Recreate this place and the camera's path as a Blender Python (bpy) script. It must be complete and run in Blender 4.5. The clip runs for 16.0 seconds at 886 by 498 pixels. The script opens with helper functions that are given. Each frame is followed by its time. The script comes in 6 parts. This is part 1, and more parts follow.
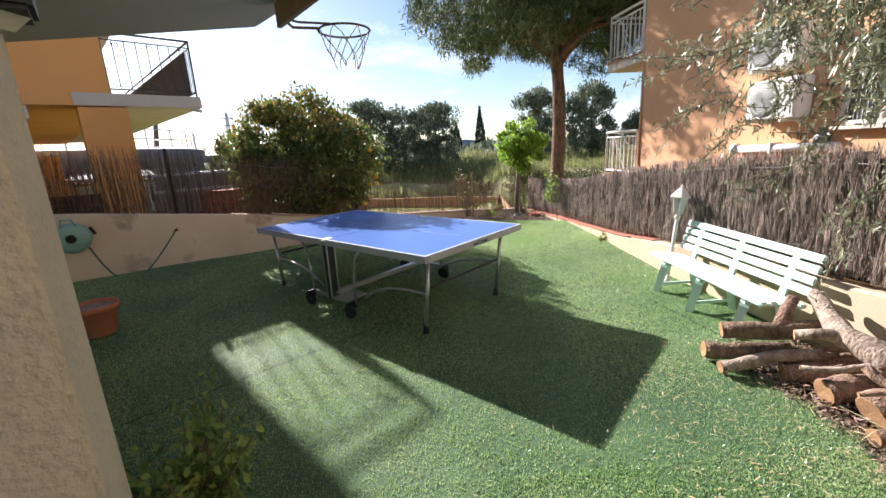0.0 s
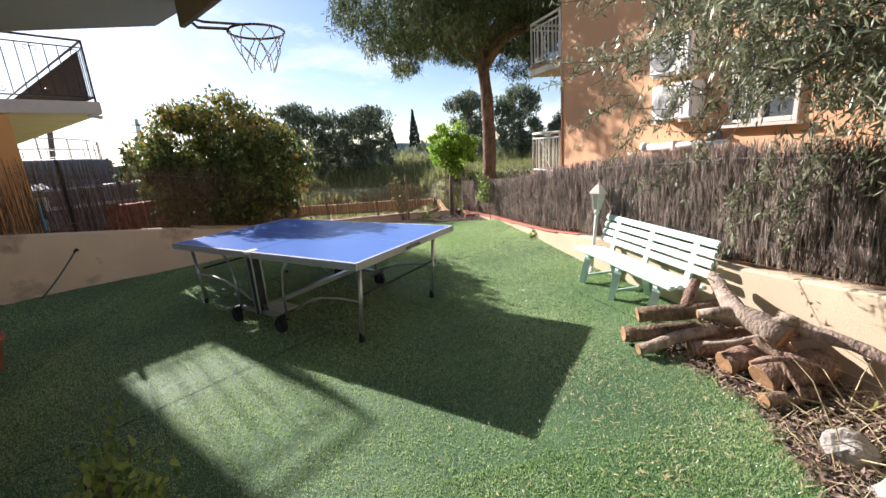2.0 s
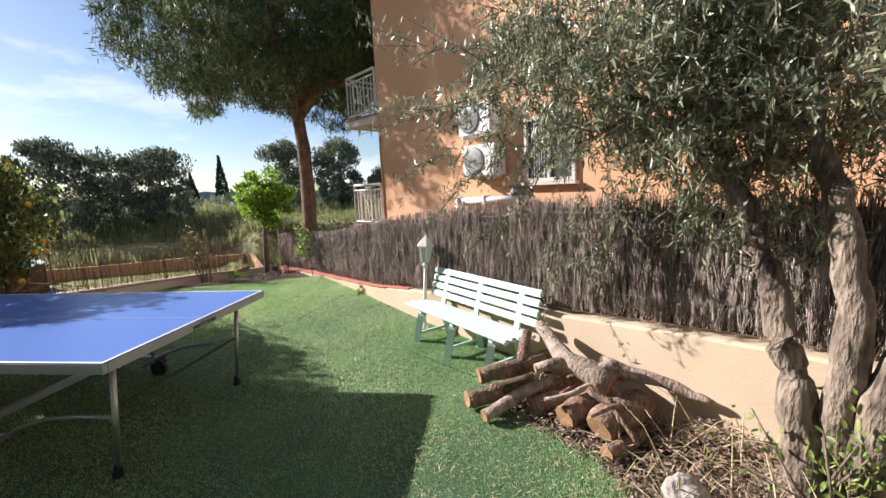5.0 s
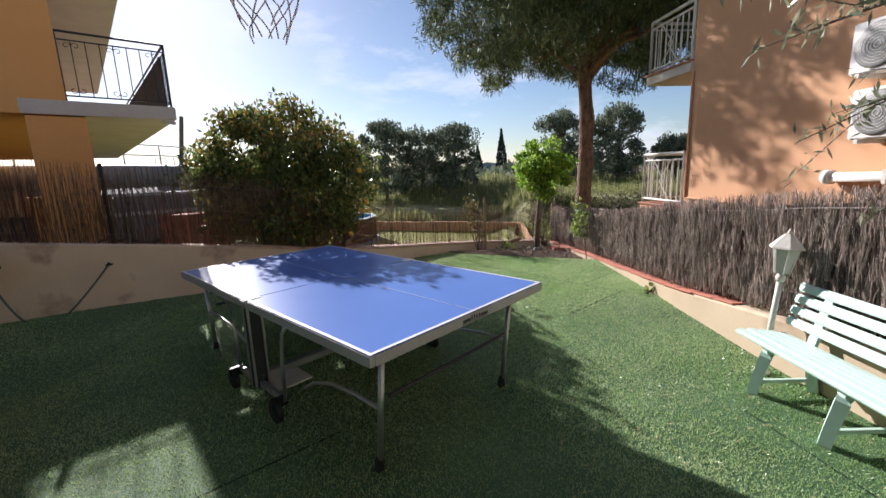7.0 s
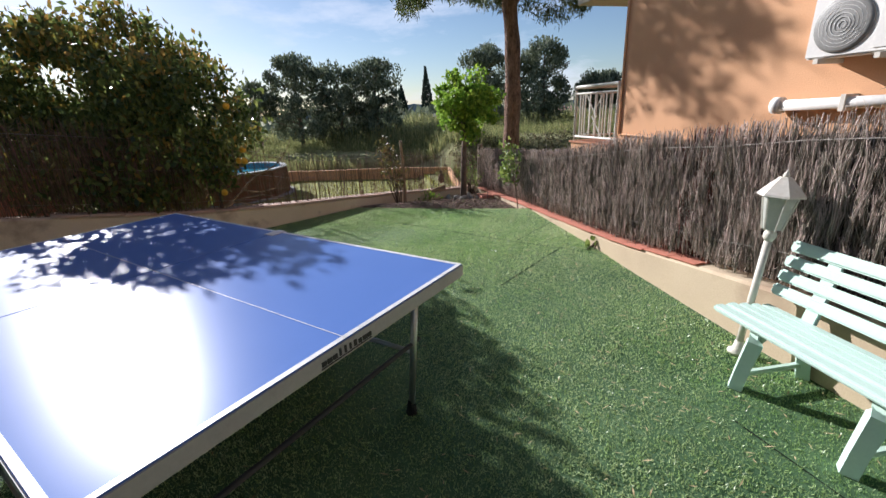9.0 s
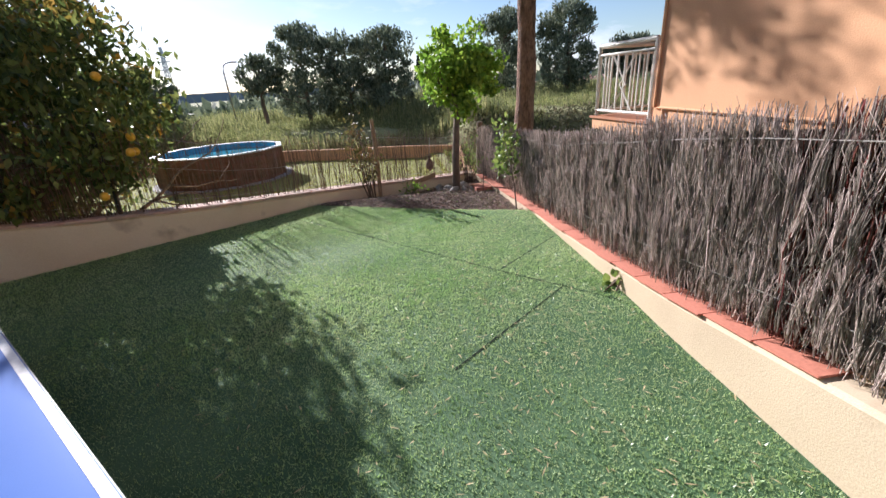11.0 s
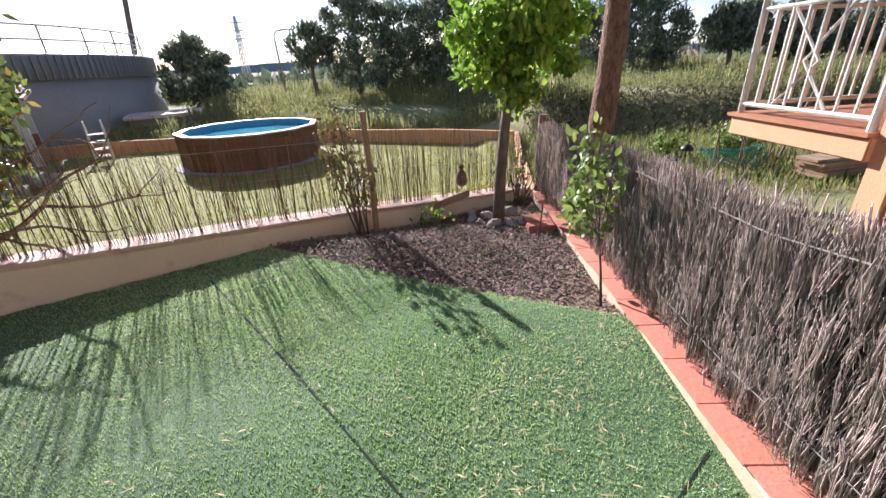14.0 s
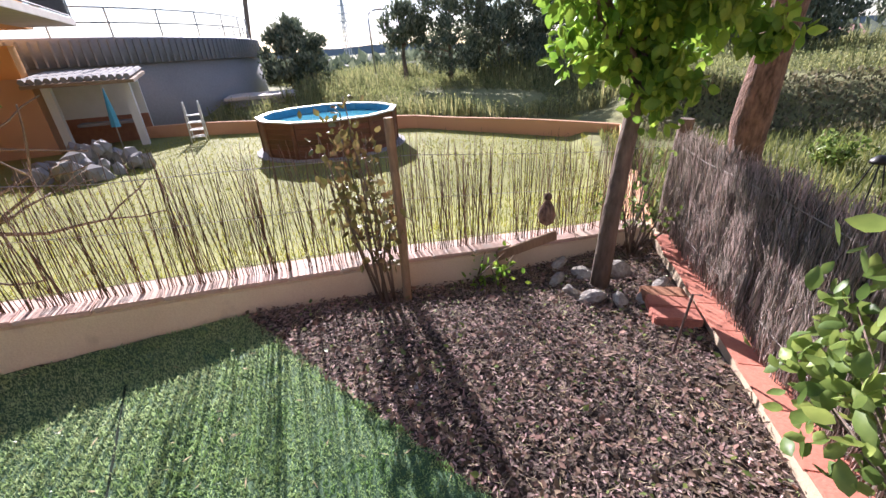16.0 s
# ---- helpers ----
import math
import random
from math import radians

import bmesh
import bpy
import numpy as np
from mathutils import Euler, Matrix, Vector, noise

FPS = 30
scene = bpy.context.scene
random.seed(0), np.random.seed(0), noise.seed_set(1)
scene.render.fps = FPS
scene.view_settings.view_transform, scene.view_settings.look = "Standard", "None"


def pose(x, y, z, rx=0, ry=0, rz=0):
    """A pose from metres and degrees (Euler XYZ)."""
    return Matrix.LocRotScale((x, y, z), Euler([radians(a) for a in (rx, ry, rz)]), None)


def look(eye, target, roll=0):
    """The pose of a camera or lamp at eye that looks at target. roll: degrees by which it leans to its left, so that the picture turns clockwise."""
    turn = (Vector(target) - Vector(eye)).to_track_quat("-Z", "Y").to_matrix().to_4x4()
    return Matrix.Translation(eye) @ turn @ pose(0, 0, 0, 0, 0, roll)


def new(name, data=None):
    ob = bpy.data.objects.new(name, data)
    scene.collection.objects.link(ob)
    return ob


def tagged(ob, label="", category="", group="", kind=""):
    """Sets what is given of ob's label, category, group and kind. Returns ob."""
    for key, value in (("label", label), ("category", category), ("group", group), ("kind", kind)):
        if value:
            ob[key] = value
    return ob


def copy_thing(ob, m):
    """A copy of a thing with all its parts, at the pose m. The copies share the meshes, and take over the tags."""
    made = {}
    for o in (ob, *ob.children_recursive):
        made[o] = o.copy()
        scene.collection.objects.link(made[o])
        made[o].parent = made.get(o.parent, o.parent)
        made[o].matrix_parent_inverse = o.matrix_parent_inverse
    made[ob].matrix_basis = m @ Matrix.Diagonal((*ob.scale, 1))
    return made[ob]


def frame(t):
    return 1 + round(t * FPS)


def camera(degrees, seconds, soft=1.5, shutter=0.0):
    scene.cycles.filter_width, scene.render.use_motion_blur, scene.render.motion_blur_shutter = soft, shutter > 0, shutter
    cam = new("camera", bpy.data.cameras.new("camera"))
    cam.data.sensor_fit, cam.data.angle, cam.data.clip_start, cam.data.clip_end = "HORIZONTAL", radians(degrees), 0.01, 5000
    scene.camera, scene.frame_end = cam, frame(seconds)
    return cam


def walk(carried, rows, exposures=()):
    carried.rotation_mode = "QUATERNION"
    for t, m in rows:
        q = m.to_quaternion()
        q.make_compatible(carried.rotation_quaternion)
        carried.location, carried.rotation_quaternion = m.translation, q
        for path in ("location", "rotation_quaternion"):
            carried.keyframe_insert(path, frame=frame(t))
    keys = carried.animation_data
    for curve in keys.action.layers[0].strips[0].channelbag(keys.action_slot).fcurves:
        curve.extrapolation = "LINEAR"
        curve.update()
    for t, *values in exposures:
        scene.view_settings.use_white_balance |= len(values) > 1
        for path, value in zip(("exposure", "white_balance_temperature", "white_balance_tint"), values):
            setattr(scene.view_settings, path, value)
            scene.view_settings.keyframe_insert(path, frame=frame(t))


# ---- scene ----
cam = camera(94.3, 16.0)
PATH = [
    (0, (0.132, 0.219, 1.587), (0.217, 2.159, 1.109), -3.0),
    (0.5, (0.154, 0.22, 1.586), (0.317, 2.156, 1.109), -3.2),
    (1, (0.183, 0.208, 1.591), (0.416, 2.135, 1.11), -3.5),
    (1.5, (0.199, 0.204, 1.586), (0.498, 2.123, 1.105), -3.9),
    (2, (0.212, 0.219, 1.585), (0.581, 2.125, 1.104), -4.2),
    (2.5, (0.238, 0.271, 1.584), (0.691, 2.163, 1.12), -4.5),
    (3, (0.274, 0.407, 1.608), (1.235, 2.106, 1.172), -2.4),
    (3.2, (0.292, 0.416, 1.617), (1.522, 1.938, 1.205), -0.7),
    (5.3, (0.449, 0.793, 1.569), (1.551, 2.441, 1.309), -3.3),
    (5.5, (0.501, 0.888, 1.574), (1.397, 2.655, 1.308), -3.3),
    (6, (0.457, 1.167, 1.598), (0.935, 3.087, 1.305), -2.8),
    (6.5, (0.414, 1.393, 1.601), (0.603, 3.361, 1.293), -2.3),
    (7, (0.477, 1.637, 1.563), (0.471, 3.602, 1.189), -2.0),
    (7.5, (0.449, 1.863, 1.511), (0.415, 3.806, 1.039), -2.5),
    (8, (0.445, 2.08, 1.513), (0.513, 4.003, 0.967), -2.9),
    (8.5, (0.614, 2.357, 1.489), (0.803, 4.255, 0.889), -3.0),
    (9, (0.785, 2.676, 1.459), (1.086, 4.547, 0.818), -2.9),
    (9.2, (0.834, 2.844, 1.453), (1.173, 4.7, 0.789), -2.9),
    (11.3, (1.666, 4.219, 1.382), (1.804, 6.064, 0.623), -4.0),
    (11.5, (1.719, 4.354, 1.393), (1.825, 6.196, 0.623), -4.0),
    (12, (1.777, 4.733, 1.379), (1.812, 6.567, 0.585), -4.0),
    (12.5, (1.86, 5.098, 1.369), (1.846, 6.926, 0.557), -4.0),
    (13, (1.9, 5.495, 1.376), (1.853, 7.315, 0.549), -3.8),
    (13.5, (1.953, 5.909, 1.359), (1.892, 7.726, 0.526), -3.4),
    (14, (2.047, 6.32, 1.343), (1.969, 8.137, 0.51), -2.9),
    (14.5, (2.095, 6.71, 1.326), (1.996, 8.524, 0.49), -2.6),
    (15, (2.14, 7.098, 1.339), (1.978, 8.904, 0.494), -2.6),
    (15.5, (2.168, 7.466, 1.317), (1.911, 9.251, 0.453), -2.8),
    (16, (2.074, 7.791, 1.3), (1.61, 9.525, 0.418), -3.4),
]
walk(cam, [(t, look(eye, target, roll)) for t, eye, target, roll in PATH], [(0.0, 1.34, 6300, 17), (3.0, 1.14, 6300, 17), (5.5, 0.99, 6250, 17), (7.0, 0.79, 6200, 18), (9.0, 0.64, 6050, 15), (11.5, 1.14, 6000, 19), (14.5, 1.34, 6000, 23), (16.0, 1.49, 6000, 25)])

# ---- light ----
SUN_AZ, SUN_EL = radians(-32.9), radians(25.3)      # azimuth from +y towards +x
sun_dir = Vector((math.sin(SUN_AZ) * math.cos(SUN_EL), math.cos(SUN_AZ) * math.cos(SUN_EL), math.sin(SUN_EL)))
world = bpy.data.worlds.new("world")
scene.world = world
world.use_nodes = True
wn, wl = world.node_tree.nodes, world.node_tree.links
sky = wn.new("ShaderNodeTexSky")
sky.sky_type = "NISHITA"
sky.sun_disc = False
sky.sun_elevation, sky.sun_rotation = SUN_EL, SUN_AZ
sky.air_density, sky.dust_density, sky.ozone_density = 1.0, 0.35, 2.5
tc = wn.new("ShaderNodeTexCoord")
mp = wn.new("ShaderNodeMapping")
mp.inputs["Scale"].default_value = (1.0, 1.0, 3.2)
cn = wn.new("ShaderNodeTexNoise")
cn.inputs["Scale"].default_value, cn.inputs["Detail"].default_value, cn.inputs["Roughness"].default_value = 2.6, 9, 0.62
cr = wn.new("ShaderNodeValToRGB")
cr.color_ramp.elements[0].position, cr.color_ramp.elements[1].position = 0.50, 0.74
cm = wn.new("ShaderNodeMixRGB")
cm.inputs[2].default_value = (9.0, 9.6, 10.6, 1)
bgn = wn["Background"]
wl.new(tc.outputs["Generated"], mp.inputs["Vector"])
wl.new(mp.outputs["Vector"], cn.inputs["Vector"])
wl.new(cn.outputs["Fac"], cr.inputs["Fac"])
wl.new(cr.outputs["Color"], cm.inputs[0])
wl.new(sky.outputs["Color"], cm.inputs[1])
wl.new(cm.outputs["Color"], bgn.inputs["Color"])
bgn.inputs["Strength"].default_value = 0.062
lamp_data = bpy.data.lights.new("sun", "SUN")
lamp_data.energy, lamp_data.angle, lamp_data.color = 5.0, radians(0.55), (1.0, 0.95, 0.87)
sun_ob = new("sun", lamp_data)
sun_ob.matrix_world = look(sun_dir * 60, (0, 0, 0))

# ---- materials ----
MATS = {}


def mat(name, a, b=None, scale=6.0, fine=60.0, rough=0.8, bump=0.25, metal=0.0, spec=0.4, vary=0.0, island=False, stretch=(1, 1, 1), depth=0.01, trans=0.0, stain=None, sheen=0.0):
    """Two colours mixed by a coarse and a fine noise, with relief from the fine one."""
    if name in MATS:
        return MATS[name]
    m = bpy.data.materials.new(name)
    m.use_nodes = True
    nt = m.node_tree
    n, l = nt.nodes, nt.links
    bs = n["Principled BSDF"]
    b = b or tuple(min(1, c * 0.7) for c in a)
    co = n.new("ShaderNodeTexCoord")
    mpp = n.new("ShaderNodeMapping")
    mpp.inputs["Scale"].default_value = stretch
    l.new(co.outputs["Object"], mpp.inputs["Vector"])
    n1, n2 = n.new("ShaderNodeTexNoise"), n.new("ShaderNodeTexNoise")
    n1.inputs["Scale"].default_value, n1.inputs["Detail"].default_value = scale, 5
    n2.inputs["Scale"].default_value, n2.inputs["Detail"].default_value = fine, 4
    l.new(mpp.outputs["Vector"], n1.inputs["Vector"])
    l.new(mpp.outputs["Vector"], n2.inputs["Vector"])
    add = n.new("ShaderNodeMath")
    add.operation = "MULTIPLY_ADD"
    add.inputs[1].default_value, add.inputs[2].default_value = 0.5, -0.02
    l.new(n2.outputs["Fac"], add.inputs[0])
    ad2 = n.new("ShaderNodeMath")
    ad2.operation = "MULTIPLY_ADD"
    ad2.inputs[1].default_value = 0.6
    l.new(n1.outputs["Fac"], ad2.inputs[0])
    l.new(add.outputs[0], ad2.inputs[2])
    rp = n.new("ShaderNodeValToRGB")
    rp.color_ramp.elements[0].position, rp.color_ramp.elements[1].position = 0.36, 0.68
    rp.color_ramp.elements[0].color, rp.color_ramp.elements[1].color = (*b, 1), (*a, 1)
    l.new(ad2.outputs[0], rp.inputs["Fac"])
    out = rp.outputs["Color"]
    if stain:
        n3 = n.new("ShaderNodeTexNoise")
        n3.inputs["Scale"].default_value, n3.inputs["Detail"].default_value = stain[1], 7
        l.new(co.outputs["Object"], n3.inputs["Vector"])
        r3 = n.new("ShaderNodeValToRGB")
        r3.color_ramp.elements[0].position, r3.color_ramp.elements[1].position = stain[2], stain[2] + 0.13
        l.new(n3.outputs["Fac"], r3.inputs["Fac"])
        mx3 = n.new("ShaderNodeMixRGB")
        mx3.inputs[2].default_value = (*stain[0], 1)
        l.new(r3.outputs["Color"], mx3.inputs[0])
        l.new(out, mx3.inputs[1])
        out = mx3.outputs["Color"]
    if vary:
        hs = n.new("ShaderNodeHueSaturation")
        if island:
            ge = n.new("ShaderNodeNewGeometry")
            rnd = ge.outputs["Random Per Island"]
        else:
            oi = n.new("ShaderNodeObjectInfo")
            rnd = oi.outputs["Random"]
        mr = n.new("ShaderNodeMapRange")
        mr.inputs["To Min"].default_value, mr.inputs["To Max"].default_value = 1 - vary, 1 + vary
        l.new(rnd, mr.inputs["Value"])
        l.new(mr.outputs["Result"], hs.inputs["Value"])
        mr2 = n.new("ShaderNodeMapRange")
        mr2.inputs["To Min"].default_value, mr2.inputs["To Max"].default_value = 0.5 + vary * 0.06, 0.5 - vary * 0.06
        l.new(rnd, mr2.inputs["Value"])
        l.new(mr2.outputs["Result"], hs.inputs["Hue"])
        l.new(out, hs.inputs["Color"])
        out = hs.outputs["Color"]
    l.new(out, bs.inputs["Base Color"])
    bs.inputs["Roughness"].default_value, bs.inputs["Metallic"].default_value = rough, metal
    bs.inputs["Specular IOR Level"].default_value = spec
    bs.inputs["Sheen Weight"].default_value, bs.inputs["Sheen Roughness"].default_value = sheen, 0.35
    if bump:
        bp = n.new("ShaderNodeBump")
        bp.inputs["Strength"].default_value, bp.inputs["Distance"].default_value = bump, depth
        l.new(n2.outputs["Fac"], bp.inputs["Height"])
        l.new(bp.outputs["Normal"], bs.inputs["Normal"])
    if trans:
        tr = n.new("ShaderNodeBsdfTranslucent")
        l.new(out, tr.inputs["Color"])
        ms = n.new("ShaderNodeMixShader")
        ms.inputs[0].default_value = trans
        l.new(bs.outputs["BSDF"], ms.inputs[1])
        l.new(tr.outputs["BSDF"], ms.inputs[2])
        l.new(ms.outputs["Shader"], n["Material Output"].inputs["Surface"])
    MATS[name] = m
    return m


def leafmat(name, a, b, rough=0.5, trans=0.35, vary=0.35):
    return mat(name, a, b, scale=3, fine=25, rough=rough, bump=0.1, vary=vary, island=True, trans=trans)


M_BLADE = mat("turf_blade", (0.52, 0.63, 0.335), (0.28, 0.46, 0.15), 0.9, 12, 0.38, 0.0, vary=0.22, island=True, spec=1.0, trans=0.42)
turf_bsdf = M_BLADE.node_tree.nodes["Principled BSDF"]
turf_bsdf.inputs["Coat Weight"].default_value, turf_bsdf.inputs["Coat Roughness"].default_value = 0.35, 0.42
M_TURF = mat("turf_base", (0.10, 0.19, 0.085), (0.035, 0.095, 0.04), 1.5, 260, 0.7, 0.6, depth=0.01)
M_SEAM = mat("turf_seam", (0.008, 0.02, 0.008), rough=0.95)
M_STRAW = mat("dry_straw", (0.55, 0.47, 0.27), (0.32, 0.25, 0.13), rough=0.8, vary=0.3, island=True, bump=0)
M_SOIL = mat("bed_soil", (0.09, 0.063, 0.05), (0.035, 0.025, 0.02), 5, 70, 0.95, 0.8, depth=0.03)
M_MULCH = mat("bark_chip", (0.41, 0.30, 0.245), (0.095, 0.066, 0.055), 9, 50, 0.85, 0.3, vary=0.6, island=True)
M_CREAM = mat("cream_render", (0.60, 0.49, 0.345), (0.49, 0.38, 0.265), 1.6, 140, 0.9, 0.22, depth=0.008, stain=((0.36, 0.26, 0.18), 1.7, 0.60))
M_STUCCO = mat("white_stucco", (0.62, 0.58, 0.46), (0.53, 0.49, 0.39), 2.0, 45, 0.9, 0.9, depth=0.02)
M_OVER = mat("soffit_paint", (0.66, 0.58, 0.46), (0.60, 0.52, 0.41), 1.5, 40, 0.85, 0.3)
M_ORANGE = mat("orange_render", (0.72, 0.41, 0.23), (0.65, 0.36, 0.20), 0.8, 70, 0.9, 0.35, depth=0.006, stain=((0.60, 0.33, 0.17), 0.9, 0.62))
M_ORANGE2 = mat("deep_orange_render", (0.82, 0.42, 0.14), (0.75, 0.37, 0.12), 0.9, 70, 0.9, 0.3)
M_TERRA = mat("terracotta", (0.58, 0.22, 0.13), (0.46, 0.16, 0.10), 5, 60, 0.85, 0.35, vary=0.18, stain=((0.34, 0.26, 0.20), 5.0, 0.60))
M_PLINTH = mat("balcony_tile", (0.45, 0.20, 0.10), (0.36, 0.15, 0.08), 4, 40, 0.6, 0.2)
M_CORAL = mat("coral_cap_paint", (0.56, 0.215, 0.145), (0.46, 0.17, 0.115), 4, 60, 0.85, 0.3, vary=0.03, stain=((0.42, 0.30, 0.24), 7.0, 0.62))
# copy of cream_render, paled to offset shade on the north wall; stains its own
M_CREAM_LIFTED = mat("lifted_stained_render", (0.80, 0.69, 0.53), (0.66, 0.54, 0.40), 1.6, 120, 0.9, 0.25, depth=0.008, stain=((0.34, 0.25, 0.18), 2.3, 0.60))
M_STICK = mat("heather_stick", (0.46, 0.40, 0.355), (0.22, 0.175, 0.15), 8, 60, 0.95, 0.5, vary=0.45, stretch=(1, 1, 0.2))
M_STICKS = mat("heather_bulk", (0.49, 0.42, 0.36), (0.16, 0.125, 0.10), 8, 60, 0.9, 0.5, vary=0.7, island=True, stretch=(1, 1, 0.2))
M_STICKRED = mat("heather_reddish", (0.17, 0.055, 0.035), (0.08, 0.028, 0.02), 8, 60, 0.95, 0.4, vary=0.4, island=True)
M_GAPSHADE = mat("heather_gap_shade", (0.085, 0.066, 0.055), (0.03, 0.022, 0.018), 14, 90, 1.0, 0.8, stretch=(1, 1, 0.12), depth=0.03)
M_REED = mat("reed_stick", (0.24, 0.155, 0.10), (0.10, 0.065, 0.045), 8, 60, 0.9, 0.3, vary=0.5, island=True, trans=0.06)
M_WIRE = mat("galvanised_wire", (0.48, 0.45, 0.42), rough=0.5, metal=0.7, bump=0)
# base blue lightened in place of some of the sky's reflection
M_BLUE = mat("table_blue", (0.11, 0.21, 0.55), (0.10, 0.195, 0.52), 3, 400, 0.29, 0.02, spec=0.12, depth=0.002)
M_LINE = mat("white_line_paint", (0.82, 0.83, 0.85), rough=0.4, bump=0)
M_APRON = mat("grey_apron", (0.40, 0.41, 0.41), (0.34, 0.35, 0.35), rough=0.5, bump=0.05)
M_STEEL = mat("brushed_steel", (0.55, 0.56, 0.57), (0.42, 0.43, 0.44), 6, 90, 0.35, 0.1, metal=0.85)
M_DARKMET = mat("dark_metal", (0.035, 0.037, 0.042), rough=0.5, bump=0.1)
M_BLACK = mat("black_plastic", (0.016, 0.016, 0.018), rough=0.45, bump=0.1)
M_MINT = mat("mint_plastic", (0.60, 0.78, 0.70), (0.54, 0.72, 0.65), 3, 60, 0.45, 0.08, stain=((0.50, 0.62, 0.54), 4.0, 0.62))
M_LAMPW = mat("lamp_white", (0.74, 0.71, 0.64), (0.62, 0.58, 0.50), 6, 50, 0.5, 0.15)
M_FROST = mat("frosted_glass", (0.66, 0.68, 0.62), (0.58, 0.60, 0.55), rough=0.25, bump=0.05, trans=0.3)
M_BARK = mat("log_bark", (0.35, 0.235, 0.165), (0.075, 0.045, 0.032), 16, 60, 0.95, 1.0, stretch=(1, 1, 0.35), depth=0.02, vary=0.2)
M_PALEBARK = mat("pale_bark", (0.47, 0.37, 0.30), (0.16, 0.115, 0.085), 13, 55, 0.9, 0.9, stretch=(1, 1, 0.4), depth=0.015, vary=0.12)
M_CUT = mat("cut_wood", (0.44, 0.26, 0.13), (0.20, 0.105, 0.05), 10, 80, 0.85, 0.4)
M_OLBARK = mat("olive_bark", (0.36, 0.285, 0.215), (0.07, 0.05, 0.037), 11, 45, 0.95, 1.0, stretch=(1, 1, 0.3), depth=0.03)
M_PINEBARK = mat("pine_bark", (0.31, 0.185, 0.135), (0.085, 0.05, 0.038), 9, 26, 0.95, 1.0, stretch=(1, 1, 0.4), depth=0.06)
M_TRUNK = mat("grey_bark", (0.24, 0.18, 0.14), (0.11, 0.08, 0.06), 9, 40, 0.95, 0.7, stretch=(1, 1, 0.3), depth=0.02)
M_OLIVE = leafmat("olive_leaf", (0.36, 0.39, 0.255), (0.15, 0.18, 0.105), 0.34, 0.25, 0.55)
M_CITRUS = leafmat("citrus_leaf", (0.17, 0.215, 0.06), (0.065, 0.10, 0.03), 0.30, 0.48, 0.55)
M_CITRUSY = leafmat("citrus_young_leaf", (0.34, 0.25, 0.055), (0.19, 0.16, 0.035), 0.4, 0.4, 0.45)
M_FRUIT = mat("orange_fruit", (0.80, 0.45, 0.04), (0.70, 0.36, 0.03), 20, 120, 0.4, 0.2)
M_GREENL = leafmat("young_green_leaf", (0.30, 0.46, 0.06), (0.16, 0.30, 0.04), 0.5, 0.5, 0.35)
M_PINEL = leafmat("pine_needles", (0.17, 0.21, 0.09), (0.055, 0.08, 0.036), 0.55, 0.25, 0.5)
# distance haze is put into this paler, greyer leaf colour
M_FARL = leafmat("far_pine_leaf_hazed", (0.215, 0.25, 0.16), (0.10, 0.13, 0.085), 0.7, 0.28, 0.5)
M_CYP = leafmat("cypress_leaf", (0.03, 0.05, 0.028), (0.015, 0.028, 0.018), 0.8, 0.1, 0.4)
M_WEED = leafmat("tall_weed", (0.33, 0.33, 0.15), (0.17, 0.19, 0.075), 0.7, 0.5, 0.5)
M_WEEDL = leafmat("weed_leaf", (0.31, 0.34, 0.13), (0.17, 0.20, 0.075), 0.7, 0.45, 0.5)
M_GRASSR = leafmat("rough_grass_leaf", (0.30, 0.32, 0.11), (0.13, 0.16, 0.05), 0.7, 0.35, 0.45)
M_SHRUB = leafmat("shrub_leaf", (0.29, 0.38, 0.10), (0.14, 0.22, 0.055), 0.45, 0.35, 0.4)
M_ROSEL = leafmat("rose_leaf", (0.25, 0.25, 0.08), (0.16, 0.085, 0.045), 0.5, 0.2, 0.5)
M_BROWNL = leafmat("dead_leaf", (0.29, 0.20, 0.135), (0.13, 0.08, 0.055), 0.85, 0.1, 0.5)
M_GARDEN = mat("rough_garden_grass", (0.26, 0.26, 0.10), (0.12, 0.125, 0.05), 0.5, 14, 0.95, 0.7, depth=0.05)
M_BANKL = leafmat("bank_leaf", (0.22, 0.20, 0.11), (0.09, 0.09, 0.045), 0.8, 0.35, 0.5)
M_LAWN = mat("lawn", (0.29, 0.29, 0.085), (0.16, 0.17, 0.045), 0.7, 30, 0.9, 0.6, depth=0.03)
M_LAWNB = leafmat("lawn_grass", (0.39, 0.39, 0.075), (0.23, 0.245, 0.04), 0.7, 0.4, 0.4)
M_STONE = mat("pale_stone", (0.48, 0.45, 0.40), (0.25, 0.22, 0.19), 7, 50, 0.9, 0.7, depth=0.02)
M_CONC = mat("grey_concrete", (0.34, 0.33, 0.32), (0.28, 0.27, 0.265), 0.5, 12, 0.9, 0.3)
M_CORR = mat("corrugated_band", (0.25, 0.255, 0.27), (0.20, 0.205, 0.215), 0.6, 10, 0.5, 0.2)
M_POOLW = mat("pool_wood", (0.20, 0.085, 0.045), (0.12, 0.05, 0.03), 4, 30, 0.7, 0.4, stretch=(0.3, 0.3, 3), vary=0.2)
M_POOLR = mat("pool_rim", (0.62, 0.66, 0.68), (0.52, 0.56, 0.58), rough=0.5)
M_LINER = mat("pool_liner", (0.10, 0.42, 0.62), (0.07, 0.34, 0.54), rough=0.4)
M_WATER = mat("pool_water", (0.10, 0.42, 0.52), (0.08, 0.36, 0.46), 2, 9, 0.05, 0.25, spec=0.6)
M_WHITE = mat("white_paint", (0.78, 0.77, 0.74), (0.70, 0.69, 0.66), 3, 40, 0.55, 0.1)
